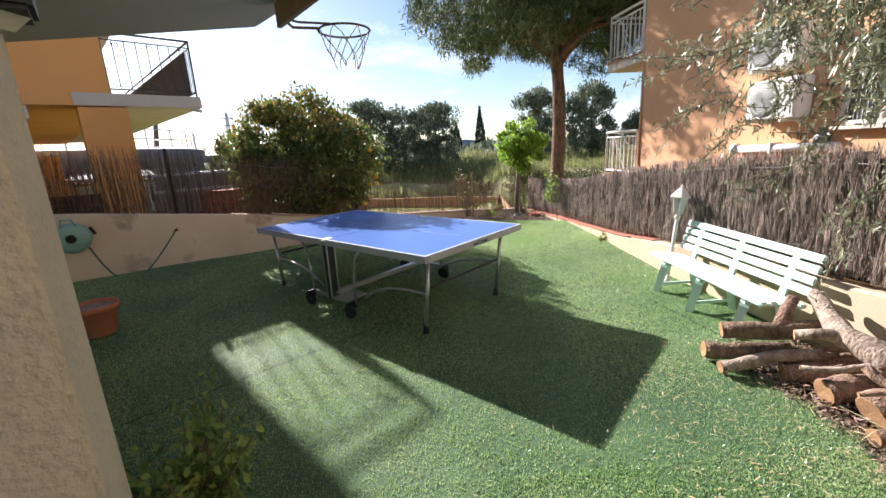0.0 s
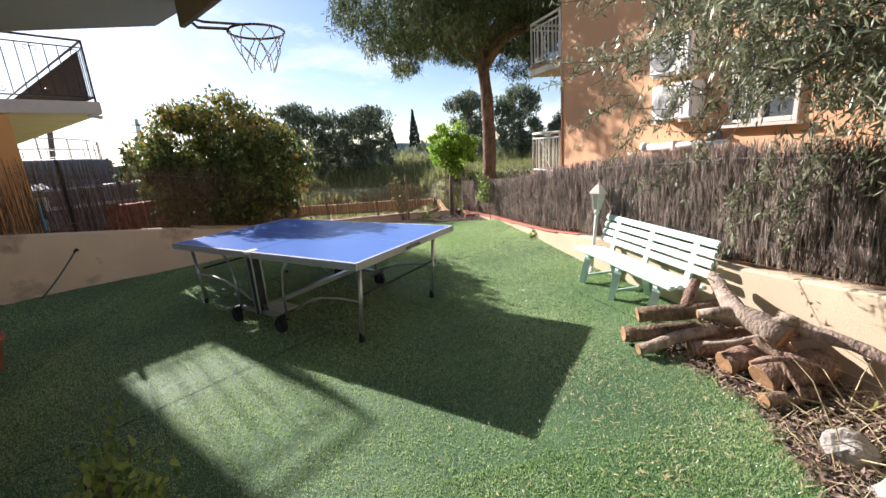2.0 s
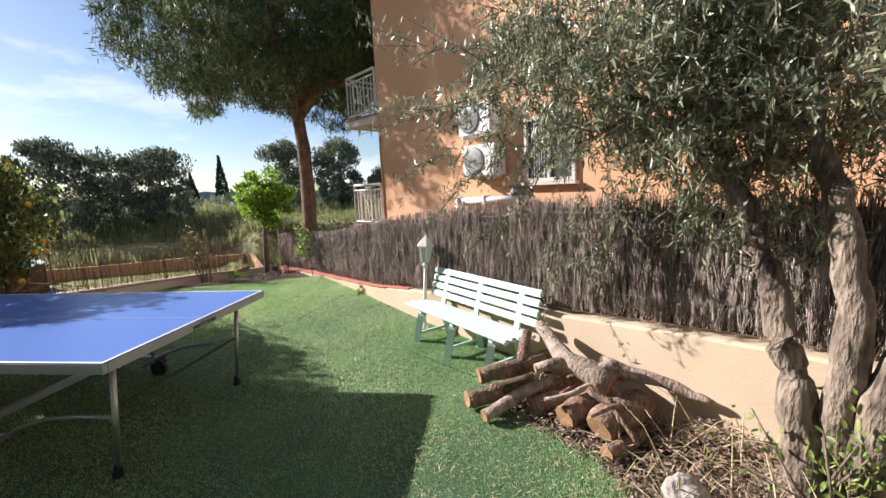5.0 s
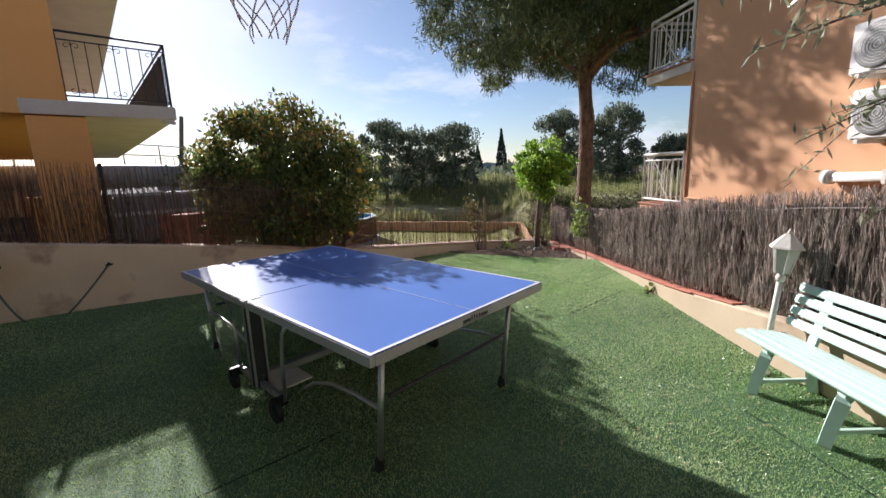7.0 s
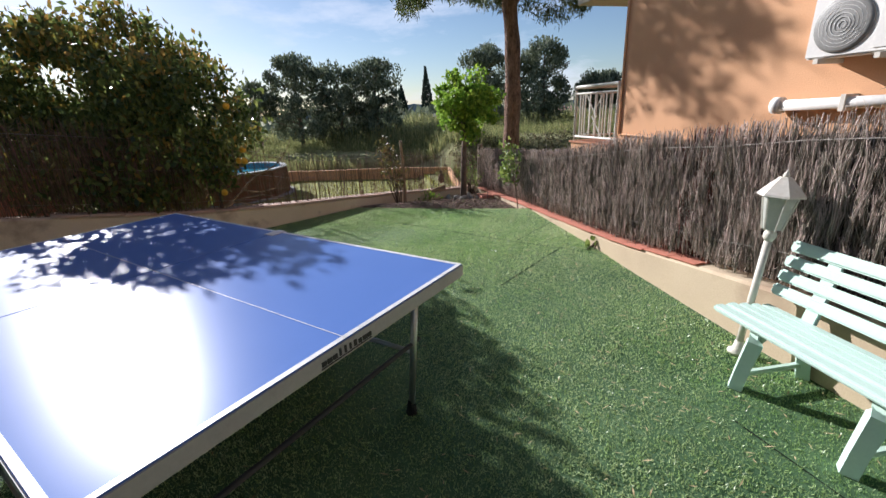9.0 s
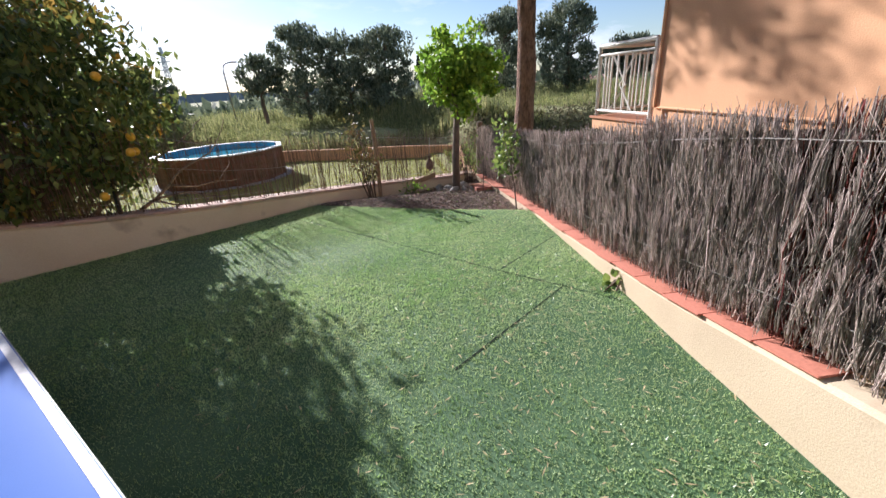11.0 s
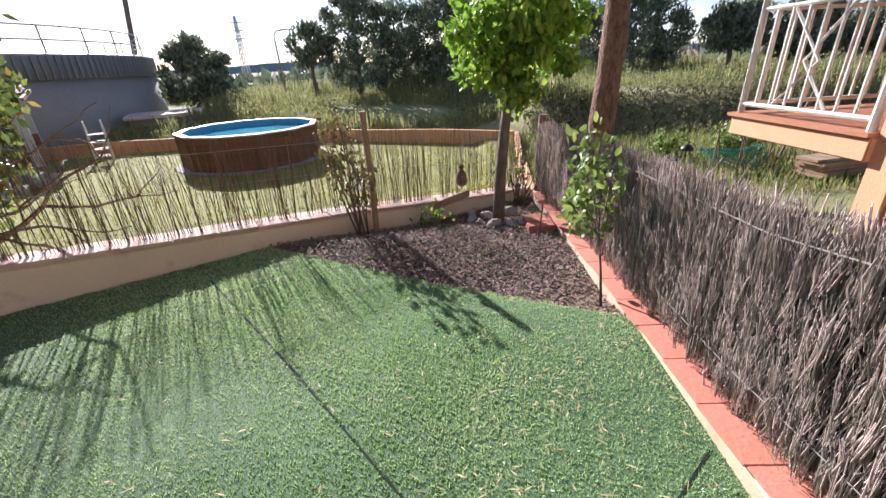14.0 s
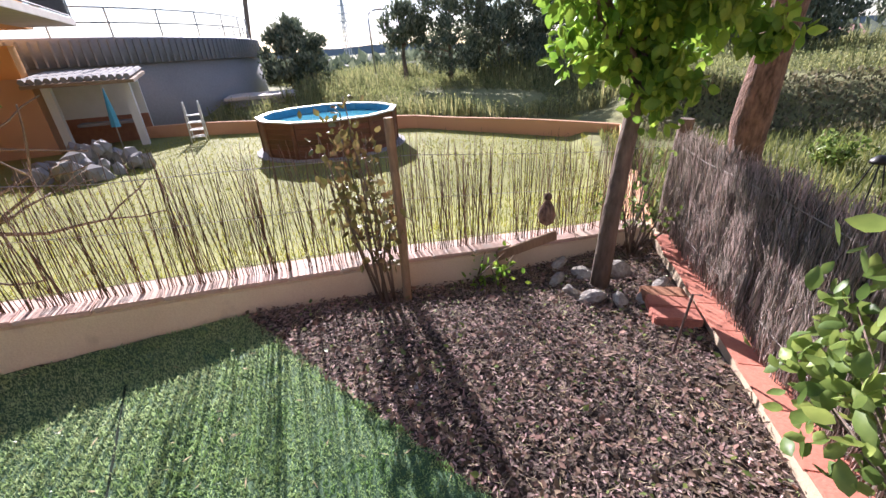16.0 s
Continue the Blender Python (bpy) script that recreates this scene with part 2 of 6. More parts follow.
M_WOOD = mat("weathered_board", (0.40, 0.28, 0.18), (0.24, 0.16, 0.10), 5, 50, 0.85, 0.5, stretch=(1, 1, 0.3))
M_HOSE = mat("hose_green", (0.10, 0.17, 0.12), rough=0.5)
M_TEAL = mat("reel_teal", (0.30, 0.55, 0.47), rough=0.45)
M_NET = mat("shade_net", (0.10, 0.40, 0.34), (0.06, 0.28, 0.24), 4, 90, 0.8, 0.3, trans=0.5)
M_CORD = mat("net_cord", (0.66, 0.64, 0.62), (0.45, 0.43, 0.43), rough=0.9)
M_RUST = mat("rusty_ring", (0.16, 0.10, 0.08), (0.09, 0.06, 0.05), rough=0.8)
M_SLAB = mat("balcony_slab", (0.66, 0.60, 0.52), (0.55, 0.49, 0.42), 2, 40, 0.85, 0.3)
# blue-grey base colour carries the haze of the far hills
M_HILL = mat("far_hill_haze", (0.20, 0.24, 0.27), (0.16, 0.20, 0.23), 0.01, 0.05, 1.0, 0.0)
M_PINK = mat("far_roof", (0.50, 0.28, 0.24), (0.40, 0.22, 0.18), 0.3, 5, 0.9, 0.2)
M_SCREEN = mat("balcony_screen", (0.055, 0.055, 0.06), (0.035, 0.035, 0.04), 4, 60, 0.8, 0.3)
M_BRICK = mat("red_brick", (0.46, 0.20, 0.12), (0.34, 0.14, 0.09), 6, 60, 0.9, 0.5, vary=0.2)
M_PANE = mat("window_pane", (0.10, 0.11, 0.12), (0.07, 0.08, 0.09), rough=0.06, bump=0, spec=0.6)
M_GRILLE = mat("fan_grille", (0.27, 0.27, 0.26), (0.20, 0.20, 0.19), rough=0.5)

# ---- builders ----


def fast_mesh(name, verts, faces, material, parent=None, label="", kind="", smooth=False):
    """One mesh object from arrays of points and of faces that all have the same number of corners."""
    me = bpy.data.meshes.new(name)
    v, fa = np.asarray(verts, dtype=np.float32), np.asarray(faces, dtype=np.int32)
    me.vertices.add(len(v))
    me.vertices.foreach_set("co", v.ravel())
    k = fa.shape[1]
    me.loops.add(fa.size)
    me.loops.foreach_set("vertex_index", fa.ravel())
    me.polygons.add(len(fa))
    me.polygons.foreach_set("loop_start", np.arange(0, fa.size, k, dtype=np.int32))
    me.update(calc_edges=True)
    me.validate()
    if smooth:
        me.polygons.foreach_set("use_smooth", np.ones(len(fa), dtype=bool))
    me.materials.append(material)
    ob = new(name, me)
    if parent:
        ob.parent = parent
    return tagged(ob, label, kind=kind)


def part(name, bm, material, parent=None, label="", smooth=False, m=None):
    me = bpy.data.meshes.new(name)
    bmesh.ops.recalc_face_normals(bm, faces=bm.faces)
    bm.to_mesh(me)
    bm.free()
    if smooth:
        for p in me.polygons:
            p.use_smooth = True
    me.materials.append(material)
    ob = new(name, me)
    if parent:
        ob.parent = parent
    if m is not None:
        ob.matrix_basis = m
    return tagged(ob, label)


def share(name, me, parent, m):
    ob = new(name, me)
    ob.parent = parent
    ob.matrix_basis = m
    return ob


def thing(name, m, label, category, group="", kind=""):
    ob = new(name)
    ob.empty_display_size = 0.1
    ob.matrix_basis = m
    return tagged(ob, label, category, group, kind)


def box(bm, x0, x1, y0, y1, z0, z1, m=None, bevel=0.0):
    c = Matrix.LocRotScale(((x0 + x1) / 2, (y0 + y1) / 2, (z0 + z1) / 2), None, (x1 - x0, y1 - y0, z1 - z0))
    r = bmesh.ops.create_cube(bm, size=1.0, matrix=(m @ c) if m is not None else c)
    if bevel:
        es = list({e for v in r["verts"] for e in v.link_edges})
        bmesh.ops.bevel(bm, geom=es, offset=bevel, segments=2, affect="EDGES")
    return bm


def boxbm(*a, **k):
    return box(bmesh.new(), *a, **k)


def tube(bm, pts, radii, sides=8, caps=True):
    """A round bar along a line of points, with one radius or one for each point."""
    pts = [Vector(p) for p in pts]
    if not isinstance(radii, (list, tuple)):
        radii = [radii] * len(pts)
    rings = []
    for i, p in enumerate(pts):
        d = (pts[min(i + 1, len(pts) - 1)] - pts[max(i - 1, 0)]).normalized()
        up = Vector((0, 0, 1)) if abs(d.z) < 0.95 else Vector((1, 0, 0))
        s = d.cross(up).normalized()
        u = s.cross(d)
        rings.append([bm.verts.new(p + radii[i] * (math.cos(2 * math.pi * k / sides) * s + math.sin(2 * math.pi * k / sides) * u)) for k in range(sides)])
    for r0, r1 in zip(rings, rings[1:]):
        for k in range(sides):
            bm.faces.new((r0[k], r0[(k + 1) % sides], r1[(k + 1) % sides], r1[k]))
    if caps:
        bm.faces.new(rings[0])
        bm.faces.new(list(reversed(rings[-1])))
    return bm


def tubebm(*a, **k):
    return tube(bmesh.new(), *a, **k)


def lathe(bm, prof, sides=24, m=None):
    rings = [[bm.verts.new(Vector((r * math.cos(2 * math.pi * k / sides), r * math.sin(2 * math.pi * k / sides), z))) for k in range(sides)] for r, z in prof]
    for r0, r1 in zip(rings, rings[1:]):
        for k in range(sides):
            bm.faces.new((r0[k], r0[(k + 1) % sides], r1[(k + 1) % sides], r1[k]))
    bm.faces.new(rings[0])
    bm.faces.new(list(reversed(rings[-1])))
    if m is not None:
        bm.transform(m)
    return bm


def lathebm(*a, **k):
    return lathe(bmesh.new(), *a, **k)


def prism(bm, poly, z0, z1):
    a = [bm.verts.new((x, y, z0)) for x, y in poly]
    b = [bm.verts.new((x, y, z1)) for x, y in poly]
    bm.faces.new(list(reversed(a)))
    bm.faces.new(b)
    for i in range(len(poly)):
        j = (i + 1) % len(poly)
        bm.faces.new((a[i], a[j], b[j], b[i]))
    return bm


def rock(bm, m, seed, sub=2, rough=0.25):
    r = bmesh.ops.create_icosphere(bm, subdivisions=sub, radius=1.0)
    for v in r["verts"]:
        v.co *= 1 + rough * noise.noise(v.co * 1.3 + Vector((seed * 7.1, seed * 3.3, 0))) + 0.12 * noise.noise(v.co * 4 + Vector((0, seed, 0)))
        v.co = m @ v.co
    return bm


def lerp_table(t, rows):
    if t <= rows[0][0]:
        return rows[0][1]
    for (a, va), (b, vb) in zip(rows, rows[1:]):
        if t <= b:
            return va + (vb - va) * (t - a) / (b - a)
    return rows[-1][1]


def rots(rng, n, tilt=math.pi):
    """n random turns as 3 x 3 arrays: any heading, leaning up to tilt from upright."""
    h, a, s = rng.uniform(0, 2 * np.pi, n), rng.uniform(0, tilt, n), rng.uniform(0, 2 * np.pi, n)
    out = np.zeros((n, 3, 3))
    ch, sh, ca, sa, cs, ss = np.cos(h), np.sin(h), np.cos(a), np.sin(a), np.cos(s), np.sin(s)
    rz = np.stack([np.stack([ch, -sh, 0 * h], -1), np.stack([sh, ch, 0 * h], -1), np.stack([0 * h, 0 * h, 1 + 0 * h], -1)], -2)
    rx = np.stack([np.stack([1 + 0 * h, 0 * h, 0 * h], -1), np.stack([0 * h, ca, -sa], -1), np.stack([0 * h, sa, ca], -1)], -2)
    rs = np.stack([np.stack([cs, -ss, 0 * h], -1), np.stack([ss, cs, 0 * h], -1), np.stack([0 * h, 0 * h, 1 + 0 * h], -1)], -2)
    out = rz @ rx @ rs
    return out


def scatter(tv, tf, pos, rot, scale):
    """Copies of one small shape (tv, tf) at pos, turned by rot, scaled: points and faces of the joined mesh."""
    tv, tf, pos = np.asarray(tv, float), np.asarray(tf, int), np.asarray(pos, float)
    scale = np.asarray(scale, float)
    scale = scale[:, None] if scale.ndim == 1 else scale
    v = np.einsum("nij,nkj->nki", rot, tv[None] * scale[:, None, :] if scale.shape[1] == 3 else tv[None] * scale[:, None]) + pos[:, None]
    f = tf[None] + (np.arange(len(pos)) * len(tv))[:, None, None]
    return v.reshape(-1, 3), f.reshape(-1, tf.shape[1])


# a leaf along +z, 1 long: two folded halves
LEAF_V = [(0, 0, 0), (0.5, 0.08, 0.45), (0, 0, 1), (-0.5, 0.08, 0.45)]
LEAF_F = [(0, 1, 2), (0, 2, 3)]
# a broad leaf for plants seen close by: an oval with a fold along its rib and a drooping tip
BROAD_V = [(0, 0, 0), (0, -0.1, 0.35), (0, -0.1, 0.7), (0, 0.12, 1), (0.36, 0.04, 0.2), (0.5, 0.08, 0.48), (0.3, 0.1, 0.78), (-0.36, 0.04, 0.2), (-0.5, 0.08, 0.48), (-0.3, 0.1, 0.78)]
BROAD_F = [(0, 4, 1), (1, 4, 5), (1, 5, 2), (2, 5, 6), (2, 6, 3), (0, 1, 7), (1, 8, 7), (1, 2, 8), (2, 9, 8), (2, 3, 9)]
BLADE_V = [(-0.5, 0, 0), (0.5, 0, 0), (0, 0.25, 1)]
BLADE_F = [(0, 1, 2)]


def leaves(name, pos, length, width, material, parent, rng, tilt=math.pi, label="", broad=False):
    n = len(pos)
    s = rng.uniform(0.7, 1.25, n)
    v, f = scatter(BROAD_V if broad else LEAF_V, BROAD_F if broad else LEAF_F, pos, rots(rng, n, tilt), np.stack([s * width, s * width, s * length], -1))
    return fast_mesh(name, v, f, material, parent, label)

# ---- plan ----
FENCE_B = [(-1, 0.78), (1.5, 0.66), (2.8, 0.54), (4.0, 0.47), (5.0, 0.37), (6.0, 0.25), (7.5, 0.14), (8.2, 0.1), (8.9, 0.05), (9.6, -0.01), (10.8, -0.1), (11.3, -0.12)]
FENCE_T = [(-1, 1.52), (2.9, 1.47), (4.2, 1.38), (6.15, 1.16), (7.5, 0.93), (10.4, 0.72), (11.3, 0.66)]
WALL_L = [(-7.4, 4.5), (-4.7, 5.95), (-2.8, 7.0), (-1.5, 7.86), (0.1, 9.07), (1.15, 9.9), (2.96, 11.25)]
WALL_LT = [(-7.4, 1.3), (-4.4, 0.94), (-2.7, 0.69), (-1.4, 0.42), (-0.5, 0.29), (0.14, 0.22), (1.18, 0.09), (2.5, -0.10), (3.0, -0.12)]
REED_T = [(-7.4, 2.1), (-3.9, 1.79), (-1.14, 1.38), (-0.2, 0.95), (1.25, 0.86), (2.43, 0.66), (3.0, 0.62)]
TURF_Z = [(-5, 0), (4.4, 0), (6.4, 0.06), (8.0, 0.05), (9.4, 0.02), (10.2, -0.17), (11.3, -0.24)]
BED_EDGE = [(0.4, 9.42), (0.71, 9.25), (1.93, 8.62), (2.95, 8.2)]
OLIVE_EDGE = [(-3.0, 1.9), (0.6, 1.9), (1.25, 2.02), (1.95, 2.35), (2.65, 2.32), (3.05, 2.95)]


FENCE_X = [(-1.5, 0.085), (3.2, 0.08), (4.0, 0.035), (4.8, 0.0), (5.6, -0.015), (6.6, -0.012), (8.0, 0.018), (9.6, 0.02), (11.3, 0.01)]


def wall_y(x):
    return lerp_table(x, WALL_L)


def garden_z(x, y):
    return lerp_table(y, TURF_Z)


def bed_drop(x, y):
    """The soil of the bed lies lower along the east wall."""
    return 0.085 * smooth(1.4, 2.6, x) * smooth(8.1, 8.6, y) * (1 - smooth(9.4, 10.1, y))


def smooth(a, b, t):
    t = min(1, max(0, (t - a) / (b - a)))
    return t * t * (3 - 2 * t)


def outer_z(x, y):
    """The land round the garden: the lower lawn, the bank behind it, the falling country beyond."""
    d = y - wall_y(max(-7, min(3, x)))
    z = -0.62 - 0.78 * smooth(0.5, 6, d)
    if x > 3:
        z = -0.62 - 0.6 * smooth(9, 15, y)
    bank = smooth(20.5, 23.0, y) * smooth(3.5, 5.5, x) * 1.05 + smooth(25.5, 27.5, y) * (1 - smooth(3.5, 5.5, x)) * 0.55
    z += bank
    far = max(0, math.hypot(x, y) - 60)
    return z - 0.028 * min(far, 400)


# ground sheet to the horizon
gv, gf = [], []
radii = [0.0] + [0.9 * 1.075 ** i for i in range(112)]
NS = 120
for r in radii:
    for k in range(NS):
        a = 2 * math.pi * k / NS
        x, y = r * math.cos(a), 12 + r * math.sin(a)
        inside = y < wall_y(x) + 0.1 and x < 3.1
        z = -0.75 if inside else outer_z(x, y)
        gv.append((x, y, z))
for i in range(len(radii) - 1):
    for k in range(NS):
        gf.append((i * NS + k, i * NS + (k + 1) % NS, (i + 1) * NS + (k + 1) % NS, (i + 1) * NS + k))
ground = fast_mesh("ground", gv, gf, M_LAWN, kind="structure", smooth=True, label="yellow-green lawn and field falling away to the coast")
ground.data.materials.append(M_GARDEN)
for pl in ground.data.polygons:
    c = pl.center
    if (c.x > 3.3 and c.y > 2) or c.y > 24.6:
        pl.material_index = 1

# turf sheet with its edge at the planting bed
RNG = np.random.default_rng(7)


def on_turf(x, y):
    if x > 3.1 or x < -8 or y < -3 or y > wall_y(x):
        return False
    if x > 0.4 and y > lerp_table(x, BED_EDGE):
        return False
    return x < lerp_table(y, OLIVE_EDGE) or y > 2.95


tv, tf, index = [], [], {}
STEP = 0.05
for i in range(-160, 63):
    for j in range(-60, 232):
        x, y = i * STEP, j * STEP
        if y > wall_y(x) + 0.14:
            continue
        index[i, j] = len(tv)
        soil = not on_turf(min(x, 3.0), y)
        tv.append((x, y, garden_z(x, y) + (0.006 * noise.noise(Vector((x, y, 0))) if not soil else -0.012 - bed_drop(x, y))))
for (i, j), a in index.items():
    q = (index.get((i + 1, j)), index.get((i + 1, j + 1)), index.get((i, j + 1)))
    if None not in q:
        tf.append((a, *q))
turf_faces = [f for f in tf if on_turf(min(3.0, np.mean([tv[k][0] for k in f])), np.mean([tv[k][1] for k in f]))]
turf_set = set(turf_faces)
soil_faces = [f for f in tf if f not in turf_set]
floor = fast_mesh("floor", tv, turf_faces, M_TURF, kind="structure", smooth=True, label="worn green artificial turf with open seams")
bed = fast_mesh("planting_bed", tv, soil_faces, M_SOIL, kind="structure", smooth=True, label="bare dark soil bed strewn with bark and leaves")


# low walls
def wall_run(name, pts, zlow, ztop, thick, material, label, side=1):
    """A wall along a line of points; ztop(x, y) gives its top; it stands on the outer side of the line."""
    bm = bmesh.new()
    rows = []
    fine = []
    for (xa, ya), (xb, yb) in zip(pts, pts[1:]):
        n = max(1, int(math.hypot(xb - xa, yb - ya) / 0.25))
        fine += [(xa + (xb - xa) * k / n, ya + (yb - ya) * k / n) for k in range(n)]
    fine.append(pts[-1])
    for i, (x, y) in enumerate(fine):
        a, b = fine[max(0, i - 1)], fine[min(len(fine) - 1, i + 1)]
        d = Vector((b[0] - a[0], b[1] - a[1], 0)).normalized()
        nrm = Vector((-d.y, d.x, 0)) * side
        t = ztop(x, y)
        wob = 0.008 * noise.noise(Vector((x * 1.7, y * 1.7, 3)))
        p = Vector((x, y, 0)) + nrm * wob
        o = p + nrm * thick
        c = 0.018
        rows.append([bm.verts.new(v) for v in ((p.x, p.y, zlow), (p.x, p.y, t - c), (p.x + nrm.x * c, p.y + nrm.y * c, t), (o.x - nrm.x * c, o.y - nrm.y * c, t), (o.x, o.y, t - c), (o.x, o.y, zlow))])
    for r0, r1 in zip(rows, rows[1:]):
        for k in range(6):
            bm.faces.new((r0[k], r1[k], r1[(k + 1) % 6], r0[(k + 1) % 6]))
    bm.faces.new(rows[0])
    bm.faces.new(list(reversed(rows[-1])))
    ob = part(name, bm, material, label=label)
    return tagged(ob, kind="structure")


wall_left = wall_run("wall_north", WALL_L, -0.9, lambda x, y: lerp_table(x, WALL_LT), 0.2, M_CREAM_LIFTED, "cream rendered low garden wall with stains")
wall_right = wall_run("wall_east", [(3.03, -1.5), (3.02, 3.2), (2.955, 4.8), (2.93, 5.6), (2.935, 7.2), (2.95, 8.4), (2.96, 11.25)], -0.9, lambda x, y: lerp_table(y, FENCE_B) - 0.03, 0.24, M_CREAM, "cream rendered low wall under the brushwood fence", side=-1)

# the house behind: wall, pillar and overhanging soffit
# unseen wall, kept low so that sky light reaches the garden
house_back = tagged(part("wall_south", boxbm(-8, 6, -3.3, -3.0, -0.5, 3.4), M_STUCCO, label="unseen rough off-white house wall, kept low for sky light"), kind="structure")
bm = bmesh.new()
box(bm, -0.46, 0.0, -0.46, 0.0, -0.02, 2.72, bevel=0.012)
pillar = tagged(part("pillar", bm, M_STUCCO, label="rough off-white rendered porch pillar", m=pose(-0.78, 1.28, 0, 0, 0, 36)), kind="structure")
# the soffit's unseen west end is cut short to let sky light in
soffit = tagged(part("ceiling", prism(bmesh.new(), [(-4.9, -3.0), (-0.2, -3.0), (-0.2, 2.9), (-0.86, 3.96), (-1.3, 4.46), (-3.6, 4.63), (-4.9, 4.72)], 2.75, 2.95), M_OVER, label="beige rendered porch soffit"), kind="structure")

# ---- the house on the east side ----
HM = pose(4.93, 9.25, 0, 0, 0, 6)
house = thing("house_east", HM, "three storey orange rendered house with balconies", "house", kind="structure")
part("wall", boxbm(0, 7.5, -16, 0, -1.5, 6.4), M_ORANGE, house)
roof = part("roof", boxbm(-0.5, 8.0, -16.4, 0.55, 6.4, 6.55), M_SLAB, house, "overhanging roof edge")
for k in range(60):
    bmr = bmesh.new()
    tube(bmr, [(-0.55, 0.5 - 0.22 * k, 6.62), (1.8, 0.5 - 0.22 * k, 7.2)], 0.09, 6)
    part("roof_tile", bmr, M_TERRA, roof)


def bar_rail(parent, p0, p1, z, h, material, gap=0.11, r=0.009, scrolls=False):
    """A straight balcony railing between two points: two rails, end posts, upright bars."""
    d = Vector((p1[0] - p0[0], p1[1] - p0[1], 0))
    n = max(2, int(d.length / gap))
    a = Vector((p0[0], p0[1], z))
    rail = new("railing")
    rail.parent = parent
    part("handrail", tubebm([a + Vector((0, 0, h)), a + d + Vector((0, 0, h))], r * 2.4, 8), material, rail)
    part("lower_rail", tubebm([a + Vector((0, 0, 0.08)), a + d + Vector((0, 0, 0.08))], r * 1.6, 6), material, rail)
    part("upper_rail", tubebm([a + Vector((0, 0, h - 0.12)), a + d + Vector((0, 0, h - 0.12))], r * 1.4, 6), material, rail)
    first = None
    for k in range(n + 1):
        m = Matrix.Translation(a + d * k / n)
        if k in (0, n):
            part("post", tubebm([(0, 0, 0), (0, 0, h)], r * 2.2, 8), material, rail, m=m)
        elif first is None:
            first = part("bar", tubebm([(0, 0, 0.08), (0, 0, h - 0.12)], r, 6), material, rail, m=m).data
        else:
            share("bar", first, rail, m)
        if scrolls and k % 3 == 1:
            for sgn in (-1, 1):
                for top in (0, 1):
                    pts = []
                    for s in range(11):
                        an, rr = s * 0.55, 0.055 * (1 - s / 14)
                        pts.append(Vector((0, 0, (h - 0.2) if top else 0.17)) + (d.normalized() * (sgn * (0.055 - rr * math.cos(an)))) + Vector((0, 0, rr * math.sin(an) * (1 if top else -1))))
                    part("scroll", tubebm(pts, 0.006, 5), material, rail, m=m)
    return rail


def east_balcony(z):
    b = new("balcony")
    b.parent = house
    part("slab", boxbm(-0.05, 4.2, 0.0, 1.32, z - 0.2, z - 0.03, bevel=0.01), M_ORANGE if z < 2 else M_SLAB, b)
    part("slab_edge", boxbm(-0.08, 4.2, 0.003, 1.35, z - 0.03, z), M_PLINTH, b, "red-brown tiled balcony edge")
    r = bar_rail(b, (0.0, 0.06), (0.0, 1.28), z, 0.98, M_LAMPW, 0.15, 0.013)
    part("crossed_slat", tubebm([(0.0, 0.45, z + 0.1), (0.0, 0.75, z + 0.45), (0.0, 0.45, z + 0.84)], 0.014, 6), M_LAMPW, r)
    part("crossed_slat", tubebm([(0.0, 0.95, z + 0.1), (0.0, 0.62, z + 0.45), (0.0, 0.95, z + 0.84)], 0.014, 6), M_LAMPW, r)
    bar_rail(b, (0.0, 1.28), (4.0, 1.28), z, 0.98, M_LAMPW, 0.15, 0.013)


east_balcony(0.76)
east_balcony(3.32)


def ac_unit(m, w=0.74, h=0.52, dp=0.26):
    ac = thing("air_conditioner", m, "white outdoor air conditioner unit on the orange wall", "air conditioner", "air conditioners on the orange house")
    part("case", boxbm(-dp - 0.03, -0.03, -w, 0, 0, h, bevel=0.015), M_WHITE, ac)
    part("bracket", boxbm(-dp - 0.08, 0.02, -w + 0.12, -w + 0.16, -0.045, -0.002), M_LAMPW, ac)
    part("bracket", boxbm(-dp - 0.08, 0.02, -0.16, -0.12, -0.045, -0.002), M_LAMPW, ac)
    # fan opening faces the garden
    c = pose(-dp - 0.032, -0.27, h / 2, 0, -90, 0)
    g = part("fan_grille", lathebm([(0.01, 0.012), (0.2, 0.02), (0.225, 0.012), (0.23, 0.0)], 28, c), M_GRILLE, ac, "round grey fan grille", smooth=True)
    for k in range(1, 7):
        rr = 0.03 * k
        pts = [c @ Vector((rr * math.cos(a * 0.3142), rr * math.sin(a * 0.3142), 0.018)) for a in range(21)]
        part("grille_wire", tubebm(pts, 0.0024, 5), M_WHITE, g)
    part("side_panel", boxbm(-dp - 0.038, -dp - 0.028, -w + 0.03, -0.53, 0.04, h - 0.04), M_WHITE, ac)
    return ac


ac_unit(HM @ pose(0, -2.93, 1.74))
ac_unit(HM @ pose(0, -2.85, 2.42))
pipe = thing("flue_pipe", HM @ pose(0, -2.62, 1.33), "white plastic waste pipe along the orange wall", "pipe")
part("tube", tubebm([(-0.1, 0.0, 0), (-0.1, -1.5, 0.03)], 0.055, 14), M_WHITE, pipe, smooth=True)
part("collar", tubebm([(-0.1, 0.02, 0), (-0.1, -0.06, 0)], 0.085, 16), M_WHITE, pipe, smooth=True)
part("clip", boxbm(-0.17, 0.01, -0.66, -0.62, -0.06, 0.09), M_LAMPW, pipe)
win = thing("window_1", HM @ pose(0, -4.05, 1.6), "white framed window with a cream sill in the orange house", "window", kind="structure")
